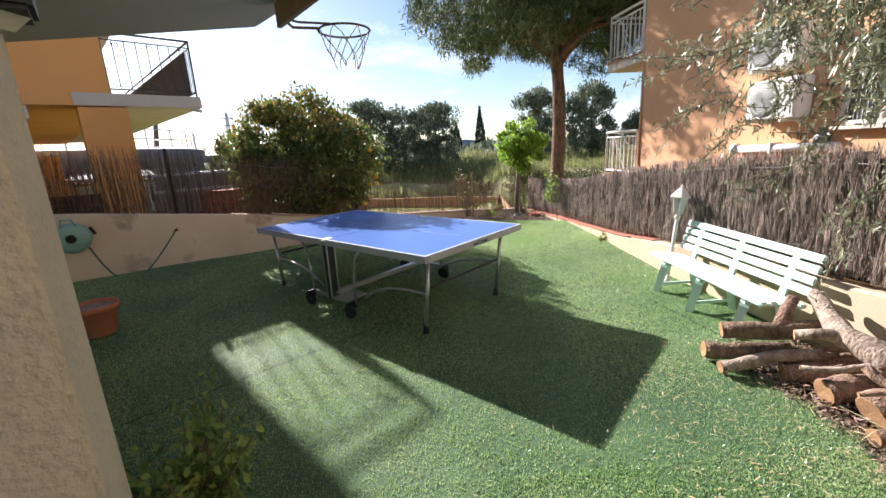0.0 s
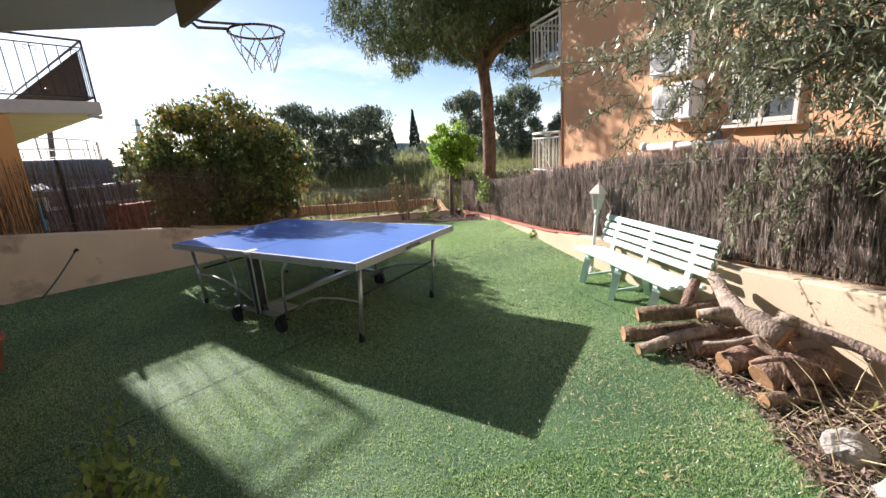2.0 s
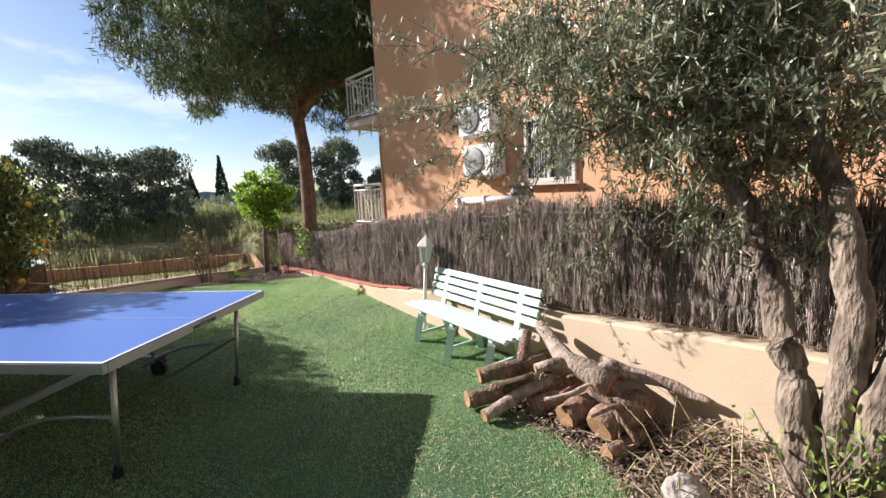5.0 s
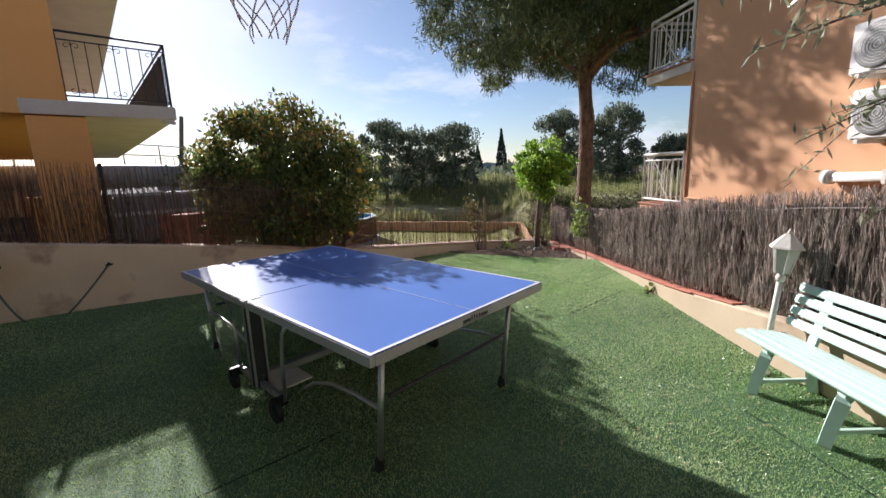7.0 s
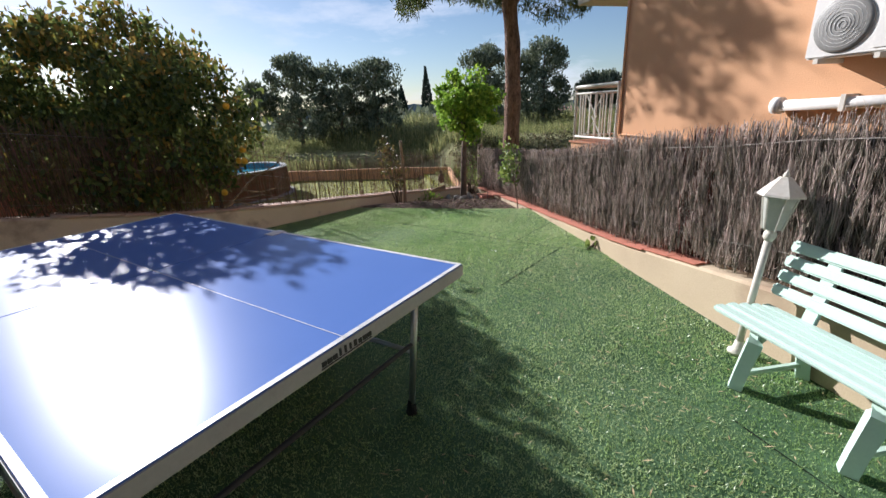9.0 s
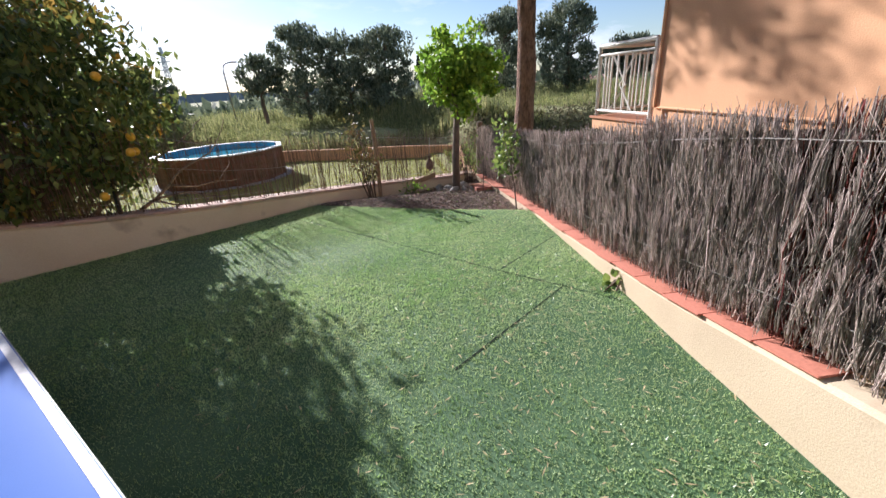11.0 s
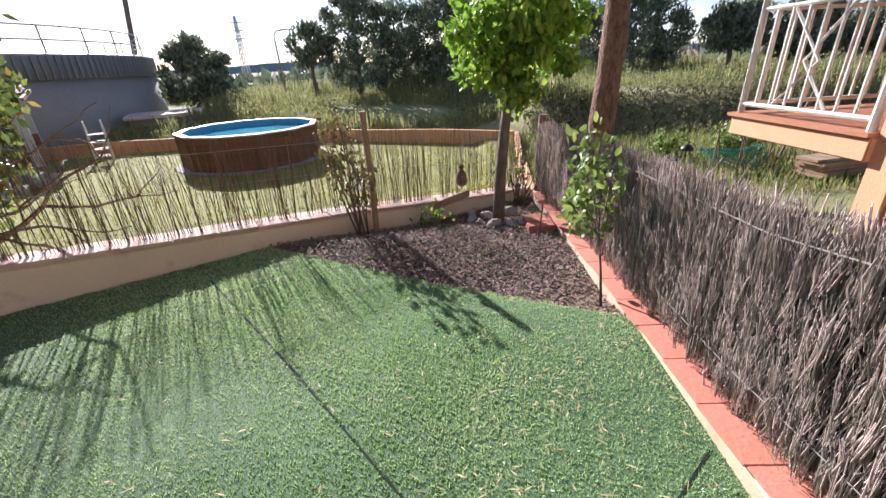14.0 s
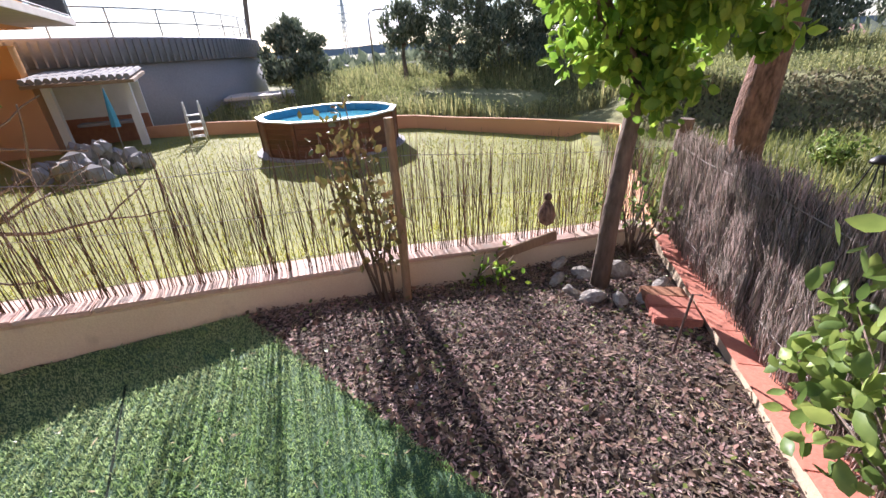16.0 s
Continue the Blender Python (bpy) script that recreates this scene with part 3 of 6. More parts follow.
part("pane", boxbm(-0.012, -0.004, -0.82, -0.05, 0.06, 0.92), M_PANE, win)
for y0, y1, z0, z1 in ((-0.88, -0.82, 0.0, 0.98), (-0.05, 0.01, 0.0, 0.98), (-0.82, -0.05, 0.92, 0.98), (-0.82, -0.05, 0.0, 0.06), (-0.46, -0.41, 0.06, 0.92)):
    part("window_frame", boxbm(-0.05, -0.003, y0, y1, z0, z1, bevel=0.006), M_SLAB, win)
part("window_sill", boxbm(-0.12, -0.003, -0.93, 0.06, -0.05, -0.003, bevel=0.008), M_SLAB, win)
for j in range(6):
    part("curtain_fold", tubebm([(-0.0165, -0.12 - 0.045 * j, 0.07), (-0.0165, -0.12 - 0.045 * j, 0.91)], 0.004, 6), M_WHITE, win)
vent = thing("round_vent", HM @ pose(0, -3.87, 1.44), "small round grey vent cowl on the orange wall", "vent")
part("cowl", lathebm([(0.11, 0.003), (0.105, 0.06), (0.07, 0.1), (0.01, 0.11)], 18, pose(0, 0, 0, 0, -90, 0)), M_GRILLE, vent, smooth=True)
part("opening", lathebm([(0.05, 0.104), (0.045, 0.118), (0.004, 0.12)], 14, pose(0, 0, 0, 0, -90, 0)), M_BLACK, vent, smooth=True)
conduit = thing("conduit", HM @ pose(0, -0.05, 0.93), "thin painted conduit on the orange wall", "pipe")
part("tube", tubebm([(-0.02, 0.02, 2.2), (-0.02, 0.02, 0.0), (-0.02, -0.1, 0.0), (-0.02, -3.0, -0.05)], 0.018, 6), M_ORANGE, conduit)
part("tube", tubebm([(-0.02, -0.14, -0.01), (-0.02, -0.15, -1.2)], 0.018, 6), M_ORANGE, conduit)

# ---- the house to the north-west ----
U = Vector((0.755, 0.656, 0))
W = Vector((-0.656, 0.755, 0))
nw_m = Matrix.Translation((-4.25, 9.35, 0)) @ Matrix(((U.x, W.x, 0, 0), (U.y, W.y, 0, 0), (0, 0, 1, 0), (0, 0, 0, 1)))
nw = thing("house_northwest", nw_m, "orange rendered house with deep balconies", "house", kind="structure")
part("wall", boxbm(-9.5, -1.45, 0.0, 16.0, 2.62, 8.2), M_ORANGE2, nw)
part("ground_floor_wall", boxbm(-9.5, -4.2, 0.6, 16.0, -1.2, 2.6), M_ORANGE2, nw)
part("corner_pillar", boxbm(-1.96, -1.25, 0.02, 0.5, -1.2, 2.6), M_ORANGE2, nw)
part("slab", boxbm(-2.0, 0.0, -0.02, 15.0, 2.62, 2.84, bevel=0.012), M_SLAB, nw, "cream balcony slab with a worn corner")
part("slab", boxbm(-2.0, -0.3, 1.2, 15.0, 5.35, 5.6, bevel=0.012), M_SLAB, nw)
part("roof", boxbm(-10, -0.4, -0.3, 16.4, 8.2, 8.5), M_SLAB, nw)
part("ceiling_beam", boxbm(-9.5, -2.6, 0.02, 0.4, 2.4, 2.61), M_SLAB, nw)
bar_rail(nw, (-1.45, 0.03), (-0.05, 0.03), 2.84, 1.03, M_DARKMET, 0.17, 0.008, True)
bar_rail(nw, (-0.05, 0.03), (-0.05, 14.9), 2.84, 1.03, M_DARKMET, 0.12, 0.008)
part("screen", boxbm(-0.1, -0.085, 0.2, 14.8, 2.9, 3.72), M_SCREEN, nw, "dark fabric screen behind the bars")
part("drain_spout", tubebm([(-0.2, 0.05, 2.6), (-0.05, -0.1, 2.55)], 0.03, 8), M_SLAB, nw)

# ---- fences ----
STICK_F = [(k, (k + 1) % 4, 4 + (k + 1) % 4, 4 + k) for k in range(4)] + [(4 + k, 4 + (k + 1) % 4, 8 + (k + 1) % 4, 8 + k) for k in range(4)] + [(8, 9, 10, 11)]


def stick_template(rng, bend):
    out = []
    for z, r in ((0.0, 1.0), (0.5, 0.95), (1.0, 0.55)):
        ox, oy = (rng.uniform(-bend, bend), rng.uniform(-bend, bend)) if z else (0, 0)
        out += [(ox + r * c, oy + r * s, z) for c, s in ((1, 0), (0, 1), (-1, 0), (0, -1))]
    return np.array(out)


def lean_rots(rng, n, sd):
    a, b, h = rng.normal(0, sd, n), rng.normal(0, sd, n), rng.uniform(0, 6.28, n)
    o = np.zeros((n, 3, 3))
    o[:, 0, 0], o[:, 0, 1], o[:, 1, 0], o[:, 1, 1], o[:, 2, 2] = np.cos(h), -np.sin(h), np.sin(h), np.cos(h), 1
    s = np.zeros((n, 3, 3))
    s[:, 0, 0] = s[:, 1, 1] = s[:, 2, 2] = 1
    s[:, 0, 2], s[:, 1, 2] = a, b
    return s @ o


def fence_relief(y, z):
    """How far the packed stems stand back from or out of the fence's face: uneven upright columns."""
    return 0.013 * np.sin(88 * y + 2.2 * np.sin(6 * z)) + 0.012 * np.sin(57 * y + 1.7 + 3.0 * np.sin(4 * z + y)) + 0.006 * np.sin(26 * z + 9 * y)


fence = thing("brushwood_fence", pose(3.0, 0, 0), "weathered grey-brown brushwood fence tied with wire", "fence", kind="structure")
# added sheet, coloured dark to stand for shade among the deeper stems
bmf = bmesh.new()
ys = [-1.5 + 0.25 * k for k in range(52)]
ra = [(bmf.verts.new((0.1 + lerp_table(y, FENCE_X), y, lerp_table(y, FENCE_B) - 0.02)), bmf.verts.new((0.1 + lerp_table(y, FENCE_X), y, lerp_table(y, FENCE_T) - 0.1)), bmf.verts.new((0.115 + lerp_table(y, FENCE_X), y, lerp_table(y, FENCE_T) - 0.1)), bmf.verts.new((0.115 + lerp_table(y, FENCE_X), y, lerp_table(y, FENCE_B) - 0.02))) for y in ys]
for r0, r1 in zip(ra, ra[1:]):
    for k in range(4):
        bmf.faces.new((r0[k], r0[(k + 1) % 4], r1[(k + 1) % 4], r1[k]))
part("backing", bmf, M_GAPSHADE, fence)
rng = np.random.default_rng(3)
templates = [stick_template(rng, 5.5) for _ in range(8)]
allv = {0: [], 1: []}
allf = {0: [], 1: []}
off = {0: 0, 1: 0}
for t_i in range(8):
    n = 2100
    yy = rng.uniform(-1.5, 11.25, n)
    xx = rng.uniform(0.015, 0.1, n) + np.array([lerp_table(y, FENCE_X) for y in yy])
    zb = np.array([lerp_table(y, FENCE_B) for y in yy])
    zt = np.array([lerp_table(y, FENCE_T) for y in yy])
    ln = (zt - zb) * rng.choice([0.4, 0.28, 0.2, 0.13], n, p=[0.14, 0.28, 0.32, 0.26])
    low = zb + np.clip(rng.uniform(-0.15, 1.15, n), 0, 1) * (zt - zb - ln) + rng.normal(0, 0.012, n)
    ln = ln + rng.normal(0.0, 0.025, n)
    ln = np.minimum(ln, zt + rng.normal(0.0, 0.014, n) - low)
    keep = ~((np.abs(yy - 5.4) < 0.05) & (rng.random(n) < 0.75))
    red = (yy > 5.05) & (yy < 5.38) & (rng.random(n) < 0.75)
    xx = xx + fence_relief(yy, low + ln / 2)
    rad = rng.uniform(0.0014, 0.0036, n)
    rr = lean_rots(rng, n, 0.05)
    for g in (0, 1):
        sel = keep & (red == bool(g))
        v, f = scatter(templates[t_i], STICK_F, np.stack([xx, yy, low], -1)[sel], rr[sel], np.stack([rad, rad, ln], -1)[sel])
        allv[g].append(v)
        allf[g].append(f + off[g])
        off[g] += len(v)
# tufts: a dozen stems that lie together, some standing proud of the rest
for rep in range(12):
    k9 = 400
    per = 7
    cy, cz = rng.uniform(-1.5, 11.2, k9), rng.random(k9)
    lean_y, lean_x = rng.normal(0, 0.07, k9), rng.normal(-0.015, 0.05, k9)
    proud, tall = rng.uniform(-0.024, 0.03, k9), rng.uniform(0.08, 0.22, k9)
    ci = np.repeat(np.arange(k9), per)
    yy = cy[ci] + rng.normal(0, 0.007, k9 * per)
    zb = np.array([lerp_table(y, FENCE_B) for y in yy])
    zt = np.array([lerp_table(y, FENCE_T) for y in yy])
    lnr = tall[ci] * rng.uniform(0.7, 1.15, k9 * per)
    low = zb + 0.005 + cz[ci] * np.maximum(0.0, zt - zb - tall[ci]) + rng.normal(0, 0.012, k9 * per)
    lnr = np.minimum(lnr, zt + rng.normal(0.01, 0.02, k9 * per) - low)
    rad = rng.uniform(0.0012, 0.0029, k9 * per)
    rr = np.tile(np.eye(3), (k9 * per, 1, 1))
    rr[:, 1, 2] = lean_y[ci] + rng.normal(0, 0.05, k9 * per)
    rr[:, 0, 2] = lean_x[ci] + rng.normal(0, 0.03, k9 * per)
    v, f = scatter(stick_template(rng, 4.5), STICK_F, np.stack([proud[ci] * 0.6 + fence_relief(yy, low + lnr / 2) + rng.uniform(0.0, 0.02, k9 * per) + np.array([lerp_table(y, FENCE_X) for y in yy]), yy, low], -1), rr, np.stack([rad, rad, lnr], -1))
    allv[0].append(v)
    allf[0].append(f + off[0])
    off[0] += len(v)
k9 = 16000
yy = rng.uniform(-1.5, 11.2, k9)
zf = rng.uniform(0.05, 0.93, k9)
zz = np.array([lerp_table(y, FENCE_B) * (1 - q) + lerp_table(y, FENCE_T) * q for y, q in zip(yy, zf)])
rad = rng.uniform(0.0009, 0.0019, k9)
v, f = scatter(stick_template(rng, 9.0), STICK_F, np.stack([rng.uniform(-0.002, 0.03, k9) + np.array([lerp_table(y, FENCE_X) for y in yy]), yy, zz - 0.05], -1), lean_rots(rng, k9, 0.24), np.stack([rad, rad, rng.uniform(0.05, 0.17, k9)], -1))
allv[0].append(v)
allf[0].append(f + off[0])
fast_mesh("brushwood", np.concatenate(allv[0]), np.concatenate(allf[0]), M_STICKS, fence, "packed thin heather stems", "stuff")
fast_mesh("brushwood", np.concatenate(allv[1]), np.concatenate(allf[1]), M_STICKRED, fence, "reddish-brown stained stems", "stuff")
singles = []
for t_i in range(8):
    me = bpy.data.meshes.new("stick")
    tv_ = templates[t_i].copy()
    tv_[:, :2] *= 0.0026
    me.from_pydata([tuple(q) for q in tv_], [], STICK_F)
    me.materials.append(M_STICK)
    singles.append(me)
for k in range(300):
    y = 6.2 + 3.6 * rng.random()
    zb_, zt_ = lerp_table(y, FENCE_B), lerp_table(y, FENCE_T)
    ln_ = (zt_ - zb_) * rng.uniform(0.12, 0.36)
    share("stick", singles[k % 8], fence, pose(rng.uniform(0.004, 0.02) + lerp_table(y, FENCE_X), y, zb_ + 0.01 + rng.random() * (zt_ - zb_ - ln_), rng.normal(0, 4), rng.normal(0, 1.5), rng.uniform(0, 360)) @ Matrix.Diagonal((1, 1, ln_, 1)))
for frac, r in ((0.2, 0.0018), (0.86, 0.0024)):
    pts = [(-0.006 + lerp_table(-1.5 + 0.5 * k, FENCE_X) + 0.004 * math.sin(k), -1.5 + 0.5 * k, lerp_table(-1.5 + 0.5 * k, FENCE_B) * (1 - frac) + lerp_table(-1.5 + 0.5 * k, FENCE_T) * frac + 0.008 * math.sin(k * 2.3)) for k in range(26)]
    part("wire", tubebm(pts, r, 5), M_WIRE, fence, "slack galvanised wire")
for y in (0.2, 3.0, 5.8, 8.6):
    part("post", boxbm(0.21, 0.26, y - 0.03, y + 0.03, -0.6, lerp_table(y, FENCE_T) - 0.05), M_DARKMET, fence)
part("corner_post", tubebm([(0.05, 11.2, -0.6), (0.03, 11.2, 0.2), (0.05, 11.2, 0.74)], [0.06, 0.055, 0.05], 9), M_TRUNK, fence, "dark weathered corner post")

reed = thing("reed_fence", pose(0, 0, 0), "thin see-through reed screen wired above the low wall", "fence", kind="structure")
n = 3500
run = np.sort(rng.uniform(-7.3, 2.95, n))
rx_, ry_ = run, np.array([wall_y(x) for x in run]) + 0.1
zb = np.array([lerp_table(x, WALL_LT) for x in run])
zt = np.array([lerp_table(x, REED_T) for x in run])
dense = rng.random(n) < np.where(run < -1.2, 0.95, 0.48)
rv, rf, o = [], [], 0
for t_i in range(6):
    sel = dense & (np.arange(n) % 6 == t_i)
    k = int(sel.sum())
    rad = rng.uniform(0.0015, 0.0031, k)
    tall = (zt - zb)[sel] * rng.uniform(0.82, 1.08, k)
    v, f = scatter(stick_template(rng, 4.0), STICK_F, np.stack([rx_[sel], ry_[sel] + rng.normal(0, 0.01, k), zb[sel] - 0.02], -1), lean_rots(rng, k, 0.06), np.stack([rad, rad, tall], -1))
    rv.append(v)
    rf.append(f + o)
    o += len(v)
fast_mesh("reeds", np.concatenate(rv), np.concatenate(rf), M_REED, reed, "thin dry reeds", "stuff")
for frac in (0.12, 0.5, 0.85):
    pts = [(x, wall_y(x) + 0.1, lerp_table(x, WALL_LT) * (1 - frac) + lerp_table(x, REED_T) * frac) for x in [-7.3 + 0.41 * k for k in range(26)]]
    part("wire", tubebm(pts, 0.0018, 4), M_WIRE, reed)
for x in (-6.0, -3.62, -1.15):
    part("post", tubebm([(x, wall_y(x) + 0.13, lerp_table(x, WALL_LT) - 0.02), (x, wall_y(x) + 0.13, lerp_table(x, REED_T) + 0.04)], 0.022, 8), M_DARKMET, reed)

# ---- table tennis table ----
tb_c = Vector((-0.36, 4.85, 0.0))
tu, tw = Vector((-0.734, 0.680, 0)), Vector((0.680, 0.734, 0))
tb_m = Matrix.Translation(tb_c) @ Matrix(((tu.x, tw.x, 0, 0), (tu.y, tw.y, 0, 0), (0, 0, 1, 0), (0, 0, 0, 1)))
table = thing("table_tennis_table", tb_m, "blue outdoor table tennis table on a steel frame", "table")
for s in (-1, 1):
    a, b = (0.003, 1.37) if s > 0 else (-1.37, -0.003)
    top = part("tabletop", boxbm(a, b, -0.7625, 0.7625, 0.7518, 0.757, bevel=0.002), M_BLUE, table, "glossy blue playing surface")
    for y0, y1 in ((-0.7605, -0.7405), (0.7405, 0.7605), (-0.0015, 0.0015)):
        part("white_line", boxbm(a + 0.002, b - 0.002, y0, y1, 0.7572, 0.7582), M_LINE, top)
    e0, e1 = (1.348, 1.368) if s > 0 else (-1.368, -1.348)
    part("white_line", boxbm(e0, e1, -0.7395, 0.7395, 0.7572, 0.7582), M_LINE, top)
    for y in (-0.7515, 0.7515):
        part("apron", boxbm(a, b, y - 0.0145, y + 0.0145, 0.698, 0.7515), M_APRON, table)
    x = b - 0.0105 if s > 0 else a + 0.0105
    part("apron", boxbm(x - 0.0145, x + 0.0145, -0.736, 0.736, 0.698, 0.7515), M_APRON, table)
    for y in (-0.62, 0.51):
        leg = part("leg", tubebm([(s * 1.27, y, 0.70), (s * 1.19, y, 0.0)], 0.017, 10), M_STEEL, table, smooth=True)
        part("foot", tubebm([(s * 1.195, y, 0.085), (s * 1.19, y, 0.0)], [0.018, 0.03], 10), M_BLACK, leg)
        part("brace", tubebm([(s * 1.235, y, 0.37), (s * 1.0, y * 0.99, 0.37), (s * 0.75, y * 0.98, 0.34), (s * 0.52, y * 0.96, 0.26), (s * 0.36, y * 0.95, 0.16)], 0.012, 8), M_STEEL, table, smooth=True)
        part("strut", tubebm([(s * 0.36, y * 1.16, 0.15), (s * 0.37, y * 1.16, 0.4), (s * 0.41, y * 1.16, 0.6), (s * 0.5, y * 1.16, 0.7)], 0.012, 8), M_STEEL, table, smooth=True)
    part("crossbar", tubebm([(s * 1.235, -0.56, 0.42), (s * 1.235, 0.56, 0.42)], 0.011, 8), M_DARKMET, table)
for y in (-0.72, 0.72):
    part("centre_post", boxbm(-0.03, 0.03, y - 0.045, y + 0.045, 0.12, 0.74, bevel=0.006), M_DARKMET, table)
    for x in (-0.036, 0.036):
        for e in (-0.045, 0.045):
            part("post_flange", boxbm(x - 0.006, x + 0.006, y + e - 0.007, y + e + 0.007, 0.13, 0.734, bevel=0.002), M_STEEL, table)
    part("post_cap", boxbm(-0.045, 0.045, y - 0.06, y + 0.06, 0.735, 0.762, bevel=0.008), M_WHITE, table)
    part("base_bar", boxbm(-0.36, 0.36, y - 0.02, y + 0.02, 0.12, 0.16, bevel=0.006), M_STEEL, table)
    for x in (-0.34, 0.34):
        wh = part("wheel", tubebm([(x, y - 0.075, 0.075), (x, y - 0.045, 0.075)], 0.075, 20), M_BLACK, table, smooth=False)
        part("rim", tubebm([(x, y - 0.08, 0.075), (x, y - 0.04, 0.075)], 0.03, 12), M_DARKMET, wh)
        part("wheel_fork", boxbm(x - 0.02, x + 0.02, y - 0.09, y + 0.02, 0.1, 0.165, bevel=0.005), M_BLACK, table)
part("beam", boxbm(-0.03, 0.03, -0.72, 0.72, 0.16, 0.21, bevel=0.006), M_STEEL, table)
# the tray's pale colour stands in for a patch of sun
part("tray", boxbm(-0.17, 0.17, -0.7, -0.42, 0.105, 0.118), M_LAMPW, table, "storage tray, pale as if sunlit")
# dark plain bars stand for the maker's mark on the end rail, with a thin stroke under them
for k, (w, h) in enumerate(((0.018, 0.016), (0.02, 0.016), (0.014, 0.016), (0.012, 0.022), (0.008, 0.022), (0.008, 0.026), (0.008, 0.026), (0.018, 0.016), (0.02, 0.016), (0.018, 0.016))):
    y = 0.1 - 0.023 * k
    part("logo_bar", boxbm(-1.3775, -1.3738, y - w / 2, y + w / 2, 0.714, 0.714 + h), M_DARKMET, table)
part("logo_stroke", boxbm(-1.3775, -1.3738, -0.12, 0.11, 0.706, 0.709), M_DARKMET, table)

# ---- bench ----
bench = thing("garden_bench", pose(2.56, 3.66, 0.0, 0, 0, -1), "pale mint plastic slatted garden bench beside the wall", "bench")
for k in range(5):
    x = -0.02 + 0.074 * k
    part("seat_slat", boxbm(x, x + 0.064, -0.78, 0.78, 0.355 - 0.012 * k + (0.0 if k else -0.012), 0.39 - 0.012 * k + (0.0 if k else -0.012), bevel=0.012), M_MINT, bench)
for k in range(4):
    m = pose(0.345 + 0.022 * k, 0, 0.435 + 0.08 * k, 0, 15, 0)
    part("back_slat", boxbm(-0.012, 0.014, -0.78, 0.78, -0.031, 0.031, m, bevel=0.01), M_MINT, bench)
for y in (-0.55, 0.0, 0.55):
    part("front_leg", tubebm([(-0.02, y, 0.0), (0.0, y, 0.1), (0.045, y, 0.26), (0.08, y, 0.345)], [0.042, 0.042, 0.047, 0.06], 4), M_MINT, bench)
    part("back_leg", tubebm([(0.39, y, 0.0), (0.36, y, 0.15), (0.33, y, 0.32)], [0.042, 0.042, 0.048], 4), M_MINT, bench)
    part("stretcher", boxbm(-0.0, 0.38, y - 0.014, y + 0.014, 0.07, 0.095, bevel=0.004), M_MINT, bench)
    part("seat_rib", boxbm(0.03, 0.34, y - 0.03, y + 0.03, 0.285, 0.325, bevel=0.006), M_MINT, bench)
    part("back_rib", boxbm(-0.012, 0.012, y - 0.035, y + 0.035, 0.0, 0.36, pose(0.338, 0, 0.33, 0, 15, 0), bevel=0.005), M_MINT, bench)

# ---- garden lamp ----
lamp = thing("garden_lamp", pose(2.82, 4.48, 0.0, 0, 4.5, 0), "weathered white lantern on a short garden post", "lamp")
part("base", lathebm([(0.05, 0.0), (0.05, 0.015), (0.028, 0.03), (0.022, 0.08)], 16), M_LAMPW, lamp, smooth=True)
part("post", tubebm([(0, 0, 0.05), (0, 0, 0.73)], 0.019, 14), M_LAMPW, lamp, smooth=True)
part("collar", lathebm([(0.02, 0.70), (0.03, 0.72), (0.03, 0.74), (0.022, 0.76)], 16), M_LAMPW, lamp, smooth=True)
part("glass", lathebm([(0.042, 0.765), (0.076, 0.945)], 6), M_FROST, lamp, "frosted lantern glass")
for k in range(6):
    a = 2 * math.pi * k / 6
    part("glazing_bar", tubebm([(0.045 * math.cos(a), 0.045 * math.sin(a), 0.76), (0.079 * math.cos(a), 0.079 * math.sin(a), 0.95)], 0.005, 5), M_LAMPW, lamp)
part("cap", lathebm([(0.108, 0.945), (0.104, 0.956), (0.06, 1.01), (0.04, 1.03), (0.028, 1.045)], 6), M_LAMPW, lamp)
part("finial", lathebm([(0.012, 1.04), (0.016, 1.055), (0.006, 1.075), (0.001, 1.09)], 10), M_LAMPW, lamp, smooth=True)


# ---- logs ----
def log(name, pts, radii, label, seed, stubs=(), bark=None):
    bark = bark or M_BARK
    base = Vector(pts[0])
    pts = [Vector(p) - base for p in pts]
    fine, rad = [], []
    for i in range(len(pts) - 1):
        for s in range(4):
            t = s / 4
            fine.append(pts[i].lerp(pts[i + 1], t) + Vector((0, 0, 0.008 * math.sin(seed + i * 4 + s))))
            rad.append((radii[i] * (1 - t) + radii[i + 1] * t) * (1 + 0.07 * math.sin(seed * 3 + 2.1 * (i * 4 + s))))
    fine.append(pts[-1])
    rad.append(radii[-1])
    th = thing(name, Matrix.Translation(base), label, "log", "logs stacked by the wall")
    bm = tube(bmesh.new(), fine, rad, 11)
    for v in bm.verts:
        v.co += v.co.normalized() * 0.012 * noise.noise(v.co * 14 + Vector((seed, 0, 0)))
    part("bark", bm, bark, th, smooth=True)
    for end, nxt, r in ((fine[0], fine[1], rad[0]), (fine[-1], fine[-2], rad[-1])):
        d = (end - nxt).normalized()
        part("cut_end", tubebm([end - d * 0.004, end + d * 0.004], r * 0.94, 11), M_CUT, th)
    for a, b, r in stubs:
        st = part("branch_stub", tubebm([Vector(a) - base, (Vector(a) + Vector(b)) / 2 - base + Vector((0, 0.01, 0.01)), Vector(b) - base], [r * 1.2, r, r * 0.9], 9), bark, th, smooth=True)
        d = (Vector(b) - Vector(a)).normalized()
        part("cut_end", tubebm([Vector(b) - base - d * 0.004, Vector(b) - base + d * 0.004], r * 0.85, 9), M_CUT, st)
    return th


